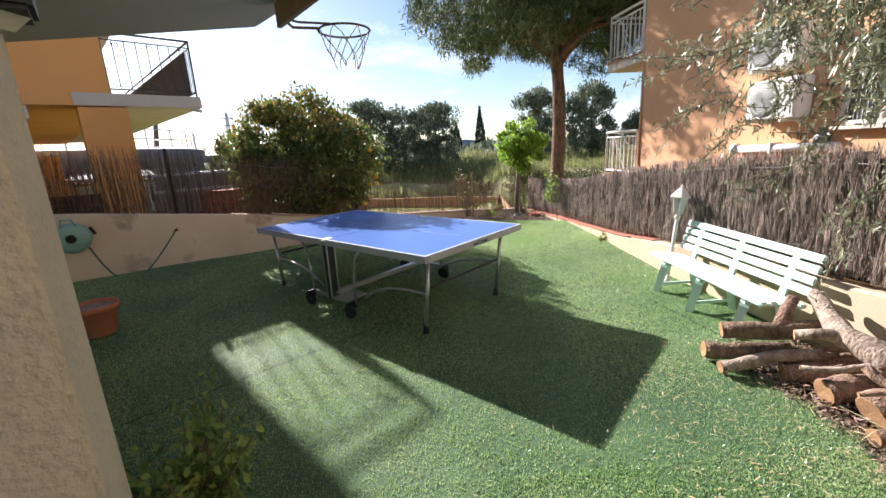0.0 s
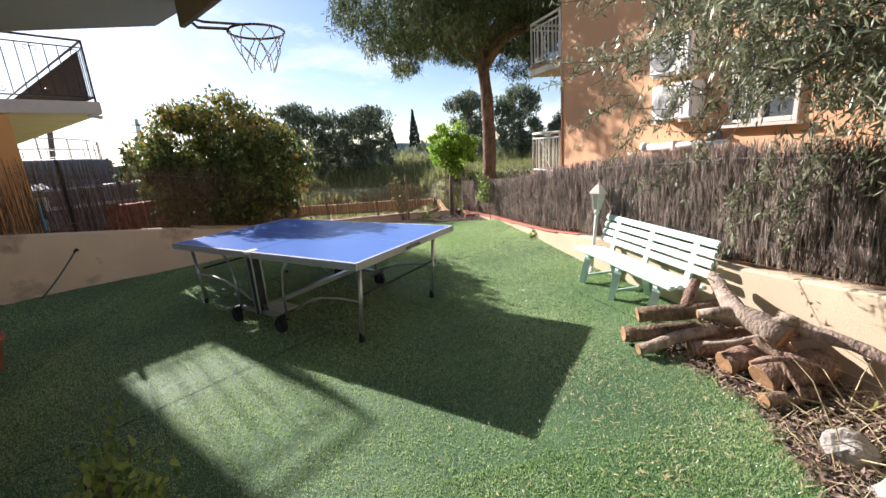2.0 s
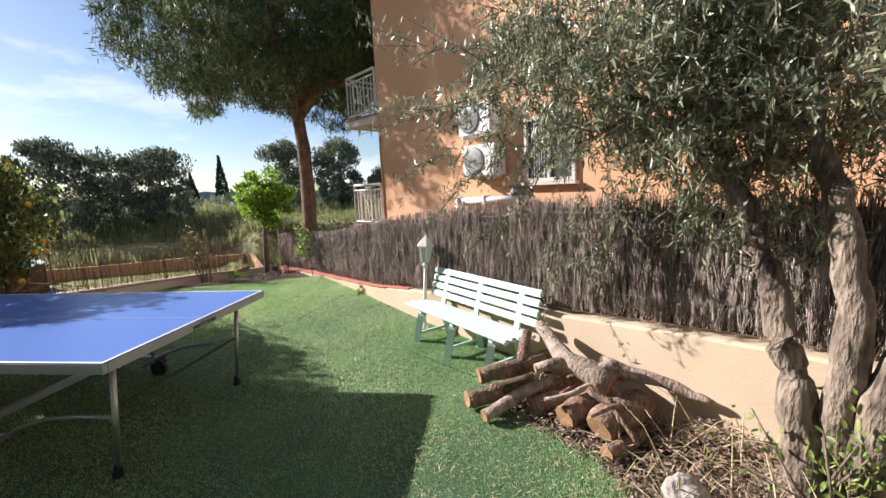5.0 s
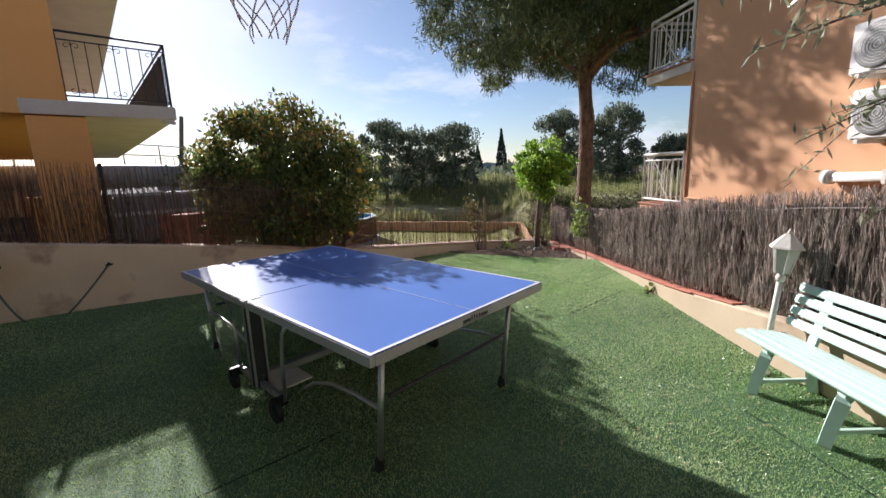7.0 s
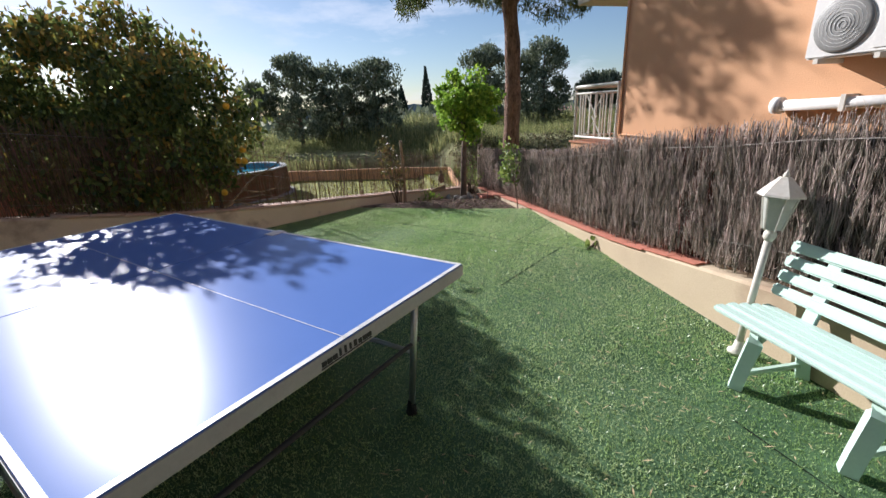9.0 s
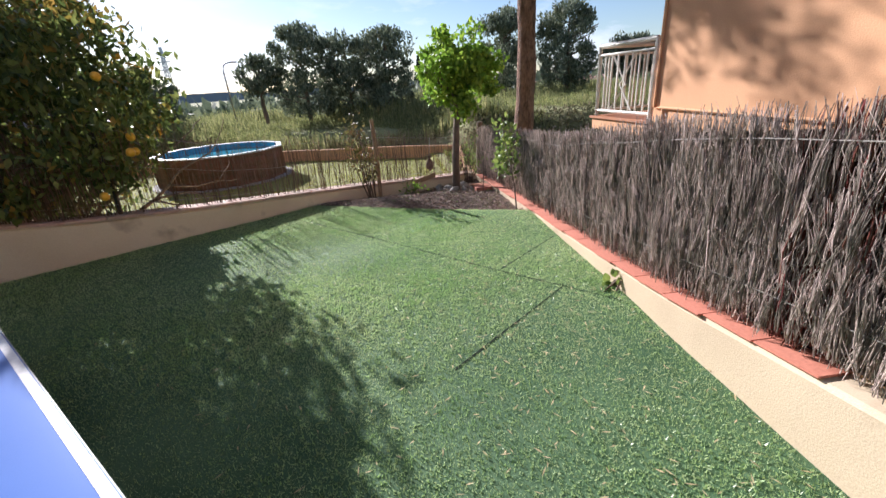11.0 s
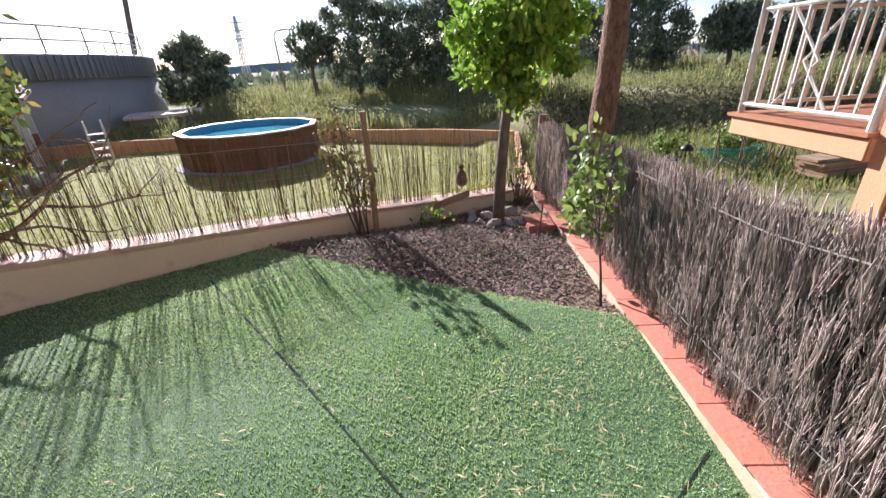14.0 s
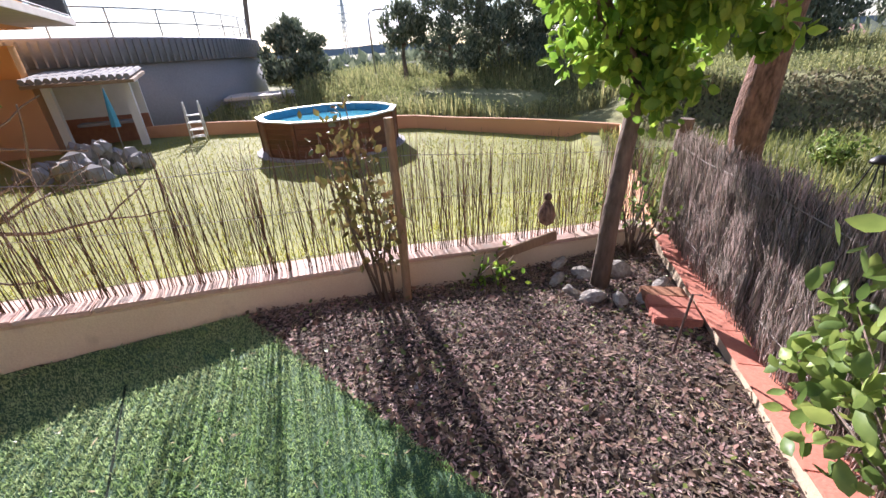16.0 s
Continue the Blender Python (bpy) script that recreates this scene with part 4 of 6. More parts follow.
log("log", [(2.19, 2.80, 0.23), (2.49, 2.67, 0.27), (2.80, 2.58, 0.30)], [0.058, 0.062, 0.055], "forked brown log with reddish split bark", 1, [((2.5, 2.67, 0.28), (2.66, 2.77, 0.45), 0.042)])
log("log", [(2.09, 2.82, 0.075), (2.3, 2.76, 0.09), (2.6, 2.68, 0.1)], [0.06, 0.06, 0.055], "short brown log with a split end", 2)
log("log", [(2.07, 2.62, 0.055), (2.36, 2.58, 0.12), (2.66, 2.5, 0.17)], [0.042, 0.042, 0.038], "straight pale grey log", 3, (), M_PALEBARK)
log("log", [(2.86, 2.82, 0.46), (2.76, 2.66, 0.43), (2.63, 2.38, 0.36), (2.68, 2.08, 0.28)], [0.04, 0.052, 0.07, 0.085], "thick pale forked branch lying across the pile", 4, [((2.64, 2.34, 0.36), (2.42, 2.48, 0.33), 0.036), ((2.64, 2.2, 0.33), (2.74, 2.06, 0.4), 0.03)], M_PALEBARK)
log("log", [(2.42, 2.24, 0.085), (2.6, 2.22, 0.1), (2.86, 2.2, 0.11)], [0.075, 0.08, 0.075], "thick log with an orange cut face", 5)
log("log", [(2.45, 2.01, 0.1), (2.6, 2.0, 0.13), (2.85, 1.96, 0.14)], [0.095, 0.11, 0.1], "gnarled stump with split orange wood", 6)
log("log", [(2.34, 1.89, 0.045), (2.48, 1.87, 0.05), (2.64, 1.85, 0.06)], [0.045, 0.042, 0.042], "small round cut log", 7)
log("log", [(2.74, 2.2, 0.36), (2.86, 1.98, 0.32), (2.94, 1.75, 0.28), (2.96, 1.6, 0.25)], [0.055, 0.045, 0.032, 0.014], "long weathered branch leaning on the wall", 8, (), M_PALEBARK)
log("log", [(2.52, 2.14, 0.28), (2.54, 2.02, 0.24), (2.52, 1.93, 0.2), (2.5, 1.8, 0.08)], [0.02, 0.024, 0.02, 0.012], "thin crooked grey branch", 9, [((2.52, 1.93, 0.2), (2.46, 1.88, 0.1), 0.012)])
log("log", [(2.34, 2.33, 0.2), (2.49, 2.22, 0.22), (2.64, 2.17, 0.29)], [0.015, 0.019, 0.02], "thin bent grey branch on the pile", 10, (), M_PALEBARK)
log("log", [(2.4, 2.5, 0.06), (2.62, 2.42, 0.065), (2.86, 2.36, 0.07)], [0.06, 0.062, 0.06], "dark damp log under the pile", 11)
log("log", [(2.5, 2.62, 0.05), (2.72, 2.56, 0.06), (2.92, 2.5, 0.08)], [0.05, 0.05, 0.05], "dark damp log under the pile", 12)

brk = random.Random(6)
for k in range(7):
    x, y, z = brk.uniform(2.3, 2.75), brk.uniform(1.85, 2.6), brk.uniform(0.12, 0.3)
    an = brk.uniform(-0.9, 0.9)
    l = brk.uniform(0.18, 0.4)
    log("log", [(x, y, z), (x + 0.5 * l * math.cos(an), y + 0.5 * l * math.sin(an), z + brk.uniform(-0.02, 0.05)), (min(2.95, x + l * math.cos(an)), y + l * math.sin(an), z + brk.uniform(-0.05, 0.06))], [0.014, 0.016, 0.01], "thin broken branch lying in the log pile", 20 + k)

# ---- plant pot and hose ----
pot = thing("plant_pot", pose(-3.08, 4.1, 0.0), "terracotta plastic pot filled with dry soil", "plant pot")
part("pot", lathebm([(0.13, 0.0), (0.14, 0.02), (0.185, 0.25), (0.205, 0.25), (0.208, 0.30), (0.195, 0.30), (0.185, 0.262)], 28), M_TERRA, pot, smooth=True)
part("soil", lathebm([(0.18, 0.258), (0.178, 0.268)], 20), M_MULCH, pot)


def wall_frame(x, z, lift=0.0):
    a, b = Vector((x - 0.1, wall_y(x - 0.1), 0)), Vector((x + 0.1, wall_y(x + 0.1), 0))
    d = (b - a).normalized()
    nr = Vector((d.y, -d.x, 0))
    p = Vector((x, wall_y(x), z)) + nr * lift
    return Matrix(((d.x, -nr.x, 0, p.x), (d.y, -nr.y, 0, p.y), (0, 0, 1, p.z), (0, 0, 0, 1)))


reel = thing("hose_reel", wall_frame(-4.64, 0.66, 0.01), "teal plastic hose reel fixed to the low wall", "hose reel")
part("case", lathebm([(0.17, 0.0), (0.2, 0.03), (0.2, 0.16), (0.15, 0.19)], 24, pose(0, 0, 0.0, 90, 0, 0)), M_TEAL, reel, smooth=True)
part("hub", lathebm([(0.06, 0.19), (0.05, 0.21)], 16, pose(0, 0, 0, 90, 0, 0)), M_BLACK, reel)
part("handle", tubebm([(-0.08, -0.18, 0.17), (-0.05, -0.2, 0.26), (0.05, -0.2, 0.26), (0.08, -0.18, 0.17)], 0.013, 8), M_TEAL, reel, smooth=True)
part("nozzle", tubebm([(0.2, -0.08, 0.12), (0.25, -0.1, 0.02)], 0.02, 8), M_BLACK, reel)
hose = thing("garden_hose", pose(0, 0, 0), "dark green garden hose trailing along the wall", "hose")
hp = []
for k in range(25):
    t = k / 24
    x = -4.5 + 0.9 * t
    sag = 0.5 - 0.48 * math.sin(min(1, t * 2.6) * math.pi / 2) + (0.56 * max(0, (t - 0.58) / 0.42) ** 1.3)
    hp.append((x, wall_y(x) - 0.05 - 0.16 * math.sin(math.pi * t), max(0.015, sag)))
part("tube", tubebm(hp, 0.011, 8), M_HOSE, hose, smooth=True)
part("tap", tubebm([(hp[-1][0], hp[-1][1] + 0.06, hp[-1][2]), (hp[-1][0], hp[-1][1] - 0.02, hp[-1][2]), (hp[-1][0] + 0.04, hp[-1][1] - 0.03, hp[-1][2] + 0.03)], 0.014, 8), M_DARKMET, hose)

# ---- basketball hoop ----
hoop = thing("basketball_hoop", pose(-0.43, 4.02, 2.575), "old rusty basketball ring with a torn net", "basketball hoop")
part("ring", tubebm([(0.21 * math.cos(a * math.pi / 16), 0.21 * math.sin(a * math.pi / 16), 0) for a in range(33)], 0.009, 8), M_RUST, hoop, smooth=True)
part("bracket", tubebm([(-0.19, -0.1, 0), (-0.36, -0.22, -0.02), (-0.4, -0.26, 0.02)], 0.011, 8), M_RUST, hoop)
part("bracket", tubebm([(-0.05, -0.2, 0), (-0.3, -0.28, 0.0), (-0.38, -0.3, 0.02)], 0.009, 8), M_RUST, hoop)
part("backboard", boxbm(-0.52, 0.52, -0.02, 0.02, 0.0, 0.7, pose(-0.18, -0.56, 0.0, 0, 0, -54), bevel=0.004), M_WOOD, hoop, "weathered wooden backboard")
nr = random.Random(4)
for k in range(7):
    a0 = 2 * math.pi * k / 7
    for sgn in (-1, 1):
        pts = []
        drop = nr.choice([4, 5, 6, 6])
        for s in range(drop + 1):
            a = a0 + sgn * 0.2 * s + 0.05 * nr.uniform(-1, 1)
            r = 0.21 - 0.02 * s + 0.006 * nr.uniform(-1, 1)
            pts.append((r * math.cos(a), r * math.sin(a), -0.05 * s))
        part("net_cord", tubebm(pts, 0.0042, 5), M_CORD, hoop)

# black wall lantern under the soffit
lant = thing("wall_lantern", pose(-0.70, 1.17, 1.86, 0, 0, 36), "black metal wall lantern on the porch pillar", "lamp")
part("body", boxbm(-0.07, 0.07, -0.07, 0.07, 0.03, 0.26, bevel=0.01), M_BLACK, lant)
part("glass", lathebm([(0.03, 0.0), (0.06, 0.03)], 4), M_FROST, lant, "pale lantern base glass")
part("cap", lathebm([(0.12, 0.26), (0.1, 0.29), (0.03, 0.34)], 4), M_BLACK, lant)
part("arm", boxbm(-0.2, -0.05, -0.02, 0.02, 0.14, 0.18), M_BLACK, lant)


# ---- trees ----
def limb(bm, rng, p, d, length, r, depth, tips, sides=8, spread=0.6, droop=0.0, split=2):
    pts, rad = [p.copy()], [r]
    n = 4
    for i in range(n):
        d = (d + Vector(rng.normal(0, 0.16, 3)) + Vector((0, 0, droop))).normalized()
        p = p + d * length / n
        pts.append(p.copy())
        rad.append(r * (1 - 0.42 * (i + 1) / n))
    tube(bm, pts, rad, sides)
    if depth == 0:
        tips.append((p, d))
        return
    tips.append((pts[2], d)) if depth == 1 else None
    for k in range(split):
        dd = (d + Vector(rng.normal(0, spread, 3))).normalized()
        limb(bm, rng, p, dd, length * rng.uniform(0.6, 0.85), rad[-1] * 0.85, depth - 1, tips, max(5, sides - 2), spread, droop, split)


def ball_points(rng, n, power=0.5):
    v = rng.normal(0, 1, (n, 3))
    v /= np.linalg.norm(v, axis=1)[:, None]
    return v * (rng.random(n) ** power)[:, None]


def clump_crown(rng, centres, radius, per):
    """Leaf places gathered in uneven clumps round the given centres."""
    out = []
    for c in centres:
        r = radius * rng.uniform(0.6, 1.25)
        out.append(np.array(c) + ball_points(rng, int(per * rng.uniform(0.6, 1.3)), 0.45) * np.array([r, r, r * 0.8]))
    return np.concatenate(out)


# olive: three stems leaning apart from one root
orng = np.random.default_rng(11)
olive = thing("olive_tree", pose(2.72, 1.1, 0.0), "old olive tree with pale gnarled stems and grey-green leaves", "tree")
bm = bmesh.new()
tips = []
stems = [
    [(0.02, 0.0, -0.05), (0.0, 0.03, 0.34), (0.0, 0.11, 0.7), (0.02, 0.2, 1.03), (0.0, 0.36, 1.5), (0.0, 0.52, 1.92), (0.0, 0.62, 2.35)],
    [(0.06, -0.05, -0.05), (0.03, -0.06, 0.5), (0.02, -0.08, 1.0), (0.02, -0.03, 1.35), (0.03, 0.1, 1.73), (0.05, 0.2, 2.3)],
    [(0.1, -0.12, -0.05), (0.06, -0.17, 0.45), (0.03, -0.28, 0.88), (0.0, -0.42, 1.22), (-0.02, -0.7, 1.6), (-0.05, -1.0, 2.1)],
]
for pts, r in zip(stems, (0.082, 0.075, 0.11)):
    fine, rad = [], []
    for i in range(len(pts) - 1):
        for s in range(5):
            t = s / 5
            fine.append(Vector(pts[i]).lerp(Vector(pts[i + 1]), t) + Vector(orng.normal(0, 0.008, 3)))
            rad.append(r * (1 - 0.09 * (i + t)) * (1 + 0.07 * math.sin(9 * (i + t))))
    tube(bm, fine, rad, 12)
    for start in (4, 5):
        for k in range(3):
            limb(bm, orng, Vector(pts[start]), Vector((orng.normal(-0.15, 0.5), orng.normal(0.5, 0.5), orng.uniform(0.3, 0.9))).normalized(), 0.3, 0.03, 2, tips, 7, 0.5)
rock(bm, Matrix.LocRotScale((0.08, 0.0, 0.0), None, (0.26, 0.24, 0.14)), 3)
for v in bm.verts:
    v.co += Vector((0.02 * noise.noise(v.co * 9), 0.02 * noise.noise(v.co * 9 + Vector((5, 0, 0))), 0))
part("trunk", bm, M_OLBARK, olive, smooth=True)
twig_bm = bmesh.new()
lp = []
cent = [np.array(p) for p, d in tips]
for k in range(330):
    q = ball_points(orng, 1, 0.4)[0] * np.array([1.0, 1.3, 1.0]) + np.array([0.25, 0.65, 2.4])
    if q[2] > 1.62 + 0.25 * orng.random():
        cent.append(q)
for k in range(30):
    cent.append(ball_points(orng, 1, 0.45)[0] * np.array([0.4, 0.5, 0.4]) + np.array([-0.27, 1.55, 2.25]))
for k in range(85):
    cent.append(ball_points(orng, 1, 0.45)[0] * np.array([0.7, 0.75, 0.6]) + np.array([0.35, 0.4, 2.1]))
for k in range(14):
    cent.append(ball_points(orng, 1, 0.45)[0] * np.array([0.45, 0.6, 0.35]) + np.array([0.1, 0.5, 1.5]))
cent = [c for c in cent if c[1] < 1.75]
for c in cent:
    for k in range(5):
        dd = orng.normal(0, 1, 3) + np.array([-0.15, 0.2, -0.3])
        dd /= np.linalg.norm(dd)
        ln = orng.uniform(0.16, 0.36)
        e = c + dd * ln + np.array([0, 0, -0.03])
        tube(twig_bm, [Vector(c), Vector((c + e) / 2 + np.array([0, 0, 0.02])), Vector(e)], [0.0035, 0.0025, 0.0012], 3, caps=False)
        ts = orng.uniform(0.1, 1.05, 26)
        lp.append(c + np.outer(ts, e - c) + orng.normal(0, 0.013, (26, 3)))
# hanging sprays towards the garden and the bench
for c0, e0 in (((-0.4, 1.6, 2.2), (-0.95, 2.1, 2.1)), ((-0.4, 1.7, 2.0), (-0.9, 2.05, 1.75)), ((-0.4, 1.6, 1.9), (-0.75, 1.95, 1.5)), ((-0.1, 1.2, 1.6), (-0.15, 1.5, 0.85)), ((-0.5, 1.3, 2.4), (-1.1, 1.9, 2.5)), ((-0.3, 1.3, 1.8), (-0.55, 1.7, 1.2)), ((-0.6, 0.9, 2.2), (-1.2, 1.7, 2.0)), ((0.0, 0.9, 1.6), (-0.1, 1.1, 1.0))):
    c, e = np.array(c0) + np.array([0.28, 0.1, 0]), np.array(e0) + np.array([0.28, 0.1, 0])
    for k in range(12):
        cc = c + (e - c) * (0.1 + 0.08 * k)
        ee = cc + (e - c) * 0.25 + orng.normal(0, 0.12, 3)
        tube(twig_bm, [Vector(cc), Vector(ee)], [0.004, 0.0015], 3, caps=False)
        ts = orng.uniform(0.0, 1.05, 30)
        lp.append(cc + np.outer(ts, ee - cc) + orng.normal(0, 0.014, (30, 3)))
tagged(part("twig", twig_bm, M_OLBARK, olive), kind="stuff")
leaves("crown", np.concatenate(lp), 0.054, 0.0115, M_OLIVE, olive, orng)

# umbrella pine
prng = np.random.default_rng(5)
pine = thing("umbrella_pine", pose(5.14, 15.24, -1.2), "tall umbrella pine with a bare reddish trunk", "tree")
bm = bmesh.new()
tp = [Vector((0.0, 0, 0)), Vector((-0.05, 0, 1.2)), Vector((0.02, 0, 2.8)), Vector((0.0, 0, 4.4)), Vector((-0.12, 0, 5.6)), Vector((0.0, 0, 6.4))]
fine, rad = [], []
for i in range(5):
    for s in range(5):
        fine.append(tp[i].lerp(tp[i + 1], s / 5))
        rad.append((0.27 - 0.018 * (i + s / 5)) * (1 + 0.05 * math.sin(7 * (i + s / 5))))
tube(bm, fine, rad, 14)
ptips = []
for k in range(11):
    a = k * 2.399
    d = Vector((math.cos(a) * 0.95, math.sin(a) * 0.95, prng.uniform(0.35, 0.9))).normalized()
    limb(bm, prng, Vector((0, 0, 5.4 + 0.09 * k)), d, prng.uniform(1.5, 2.3), 0.12, 2, ptips, 8, 0.4, 0.05)
for v in bm.verts:
    v.co += v.co.normalized() * 0.03 * noise.noise(v.co * 5)
part("trunk", bm, M_PINEBARK, pine, smooth=True)
cl = [np.array(p) for p, d in ptips]
for k in range(900):
    q = ball_points(prng, 1, 0.36)[0]
    q = q * np.array([5.0, 5.0, 3.6 if q[2] > 0 else 3.1]) * (1 + 0.18 * max(0.0, -q[2]) * np.array([1, 1, 0])) + np.array([0, 0, 8.15])
    if math.hypot(q[0], q[1]) < 1.7 and q[2] < 6.3:
        continue
    cl.append(q)
pp = clump_crown(prng, cl, 0.46, 205)
leaves("crown", pp, 0.21, 0.033, M_PINEL, pine, prng)

# citrus tree beyond the wall
crng = np.random.default_rng(21)
citrus = thing("orange_tree", pose(-2.15, 8.6, -0.65), "dense orange tree with fruit and some yellowing leaves", "tree")
bm = bmesh.new()
ctips = []
for k in range(4):
    d = Vector((crng.normal(0, 0.3), abs(crng.normal(0, 0.3)), 1)).normalized()
    limb(bm, crng, Vector((crng.normal(0, 0.18), crng.normal(0, 0.18), -0.05)), d, 1.0, 0.06, 3, ctips, 7, 0.5)
part("trunk", bm, M_TRUNK, citrus, smooth=True)
cl = []
for k in range(170):
    q = ball_points(crng, 1, 0.33)[0] * np.array([1.42, 1.3, 1.18])
    cl.append(q + np.array([0, 0, 2.15]) + (0.2 * abs(q[0]) * np.array([0, 0, -0.4])))
cp = clump_crown(crng, cl, 0.33, 190)
yel = (crng.random(len(cp)) < 0.12) | ((cp[:, 2] > 2.7) & (crng.random(len(cp)) < 0.35))
leaves("crown", cp[~yel], 0.088, 0.043, M_CITRUS, citrus, crng)
leaves("yellow_leaves", cp[yel], 0.088, 0.043, M_CITRUSY, citrus, crng, label="yellowing young leaves")
for k in range(13):
    q = ball_points(crng, 1, 0.05)[0] * np.array([1.5, 1.35, 1.15]) + np.array([0, 0, 2.05])
    if k < 4:
        q = np.array([1.2 + 0.3 * crng.random(), -0.3 - 0.7 * crng.random(), 1.3 + 1.2 * crng.random()])
    part("orange", lathebm([(0.004, -0.038), (0.028, -0.028), (0.039, 0.0), (0.028, 0.028), (0.004, 0.038)], 10), M_FRUIT, citrus, m=Matrix.Translation(q), smooth=True)

# young tree in the bed
yrng = np.random.default_rng(31)
young = thing("young_tree", pose(2.46, 10.3, -0.2), "young tree with fresh bright green leaves in the bed", "tree")
bm = bmesh.new()
tube(bm, [(0, 0, -0.05), (0.02, 0.02, 0.5), (0.06, 0.1, 0.9), (0.1, 0.15, 1.25)], [0.062, 0.055, 0.05, 0.045], 10)
ytips = []
for k in range(7):
    a = k * 0.9
    limb(bm, yrng, Vector((0.1, 0.15, 1.1 + 0.05 * k)), Vector((0.5 * math.cos(a), 0.5 * math.sin(a), 0.9)).normalized(), 0.42, 0.026, 1, ytips, 6, 0.5)
part("trunk", bm, M_TRUNK, young, smooth=True)
cl = [np.array(p) for p, d in ytips]
for k in range(46):
    cl.append(np.array([0.12, 0.15, 1.72]) + ball_points(yrng, 1, 0.4)[0] * np.array([0.62, 0.58, 0.62]))
leaves("crown", clump_crown(yrng, cl, 0.17, 95), 0.075, 0.052, M_GREENL, young, yrng, broad=True)


def bush(name, m, label, rng, stems, height, spread, material, per=14, ll=0.06, lw=0.035, bark=None, tilt=math.pi, category="shrub", low=0.45):
    th = thing(name, m, label, category)
    pos = []
    for k in range(stems):
        d = np.array([rng.normal(0, spread), rng.normal(0, spread), 1.0])
        d /= np.linalg.norm(d)
        h = height * rng.uniform(0.6, 1.1)
        p0 = np.array([rng.normal(0, 0.03), rng.normal(0, 0.03), -0.02])
        p1, p2 = p0 + d * h * 0.5 + rng.normal(0, 0.03, 3), p0 + d * h + rng.normal(0, 0.05, 3)
        part("stem", tubebm([Vector(p0), Vector(p1), Vector(p2)], [0.009, 0.007, 0.003], 5), bark or M_TRUNK, th, smooth=True)
        for t in rng.uniform(low, 1.05, per):
            pos.append((p1 + (p2 - p1) * (2 * t - 1) if t > 0.5 else p0 + (p1 - p0) * 2 * t) + rng.normal(0, 0.045, 3))
    leaves("leaves", np.array(pos), ll, lw, material, th, rng, tilt, broad=True)
    return th


brng = np.random.default_rng(41)
shrub = thing("wall_shrub", pose(2.86, 8.35, -0.05), "small leafy citrus sapling against the brushwood fence", "shrub")
srr = np.random.default_rng(12)
sp = []
for k in range(14):
    e = np.array([srr.normal(-0.05, 0.06), 0.3 + srr.normal(0, 0.16), srr.uniform(0.5, 0.95)])
    part("stem", tubebm([Vector((0, 0, -0.02)), Vector((-0.01, 0.06, 0.25)), Vector((-0.015, 0.14, 0.44)), Vector(tuple(e))], [0.009, 0.008, 0.005, 0.002], 5), M_TRUNK, shrub, smooth=True)
    sp.append(e + srr.normal(0, 1, (24, 3)) * np.array([0.05, 0.065, 0.065]))
leaves("leaves", np.concatenate(sp), 0.062, 0.034, M_SHRUB, shrub, srr, 2.0, broad=True)
bush("rose_bush", pose(1.2, 9.72, -0.12), "thorny rose bush with sparse reddish leaves tied to a stake", brng, 9, 1.15, 0.14, M_ROSEL, 36, 0.05, 0.034, low=0.5)
stake = thing("stake", pose(1.3, 9.78, -0.15), "grey wooden stake beside the rose bush", "stake")
part("pole", tubebm([(0, 0, 0), (0.01, 0, 0.6), (0, 0, 1.15)], [0.028, 0.026, 0.025], 8), M_WOOD, stake)
bush("porch_shrub", pose(-0.92, 1.75, 0.0), "leafy green shrub beside the porch pillar", brng, 26, 0.5, 0.36, M_SHRUB, 46, 0.05, 0.026)
bush("wall_weed", pose(2.91, 6.32, 0.055), "broad-leaved weed growing by the wall", brng, 5, 0.09, 0.28, M_SHRUB, 8, 0.07, 0.055, category="weed")
bush("corner_shrub", pose(2.75, 10.85, -0.2), "scraggly green shrub in the bed corner", brng, 12, 0.7, 0.3, M_SHRUB, 14, 0.045, 0.025)
bush("small_plant", pose(1.75, 10.15, -0.18), "small yellow-green plant in the bed", brng, 6, 0.25, 0.4, M_GREENL, 12, 0.05, 0.03, category="plant")
bush("olive_suckers", pose(2.72, 0.98, 0.03), "green suckers sprouting round the olive roots", brng, 22, 0.6, 0.4, M_SHRUB, 12, 0.05, 0.02)

# ---- turf pile, seams and litter ----
SEAMS = [((0.33, 8.77), (1.28, 7.79)), ((1.28, 7.79), (2.24, 6.76)), ((2.24, 6.76), (2.87, 6.15)), ((2.24, 6.76), (2.91, 7.36)), ((2.59, 6.40), (1.75, 5.72)), ((-2.9, 1.6), (-1.87, 2.54)), ((-1.87, 2.54), (-0.2, 3.92)), ((2.35, 4.0), (2.5, 2.9))]
trng = np.random.default_rng(17)


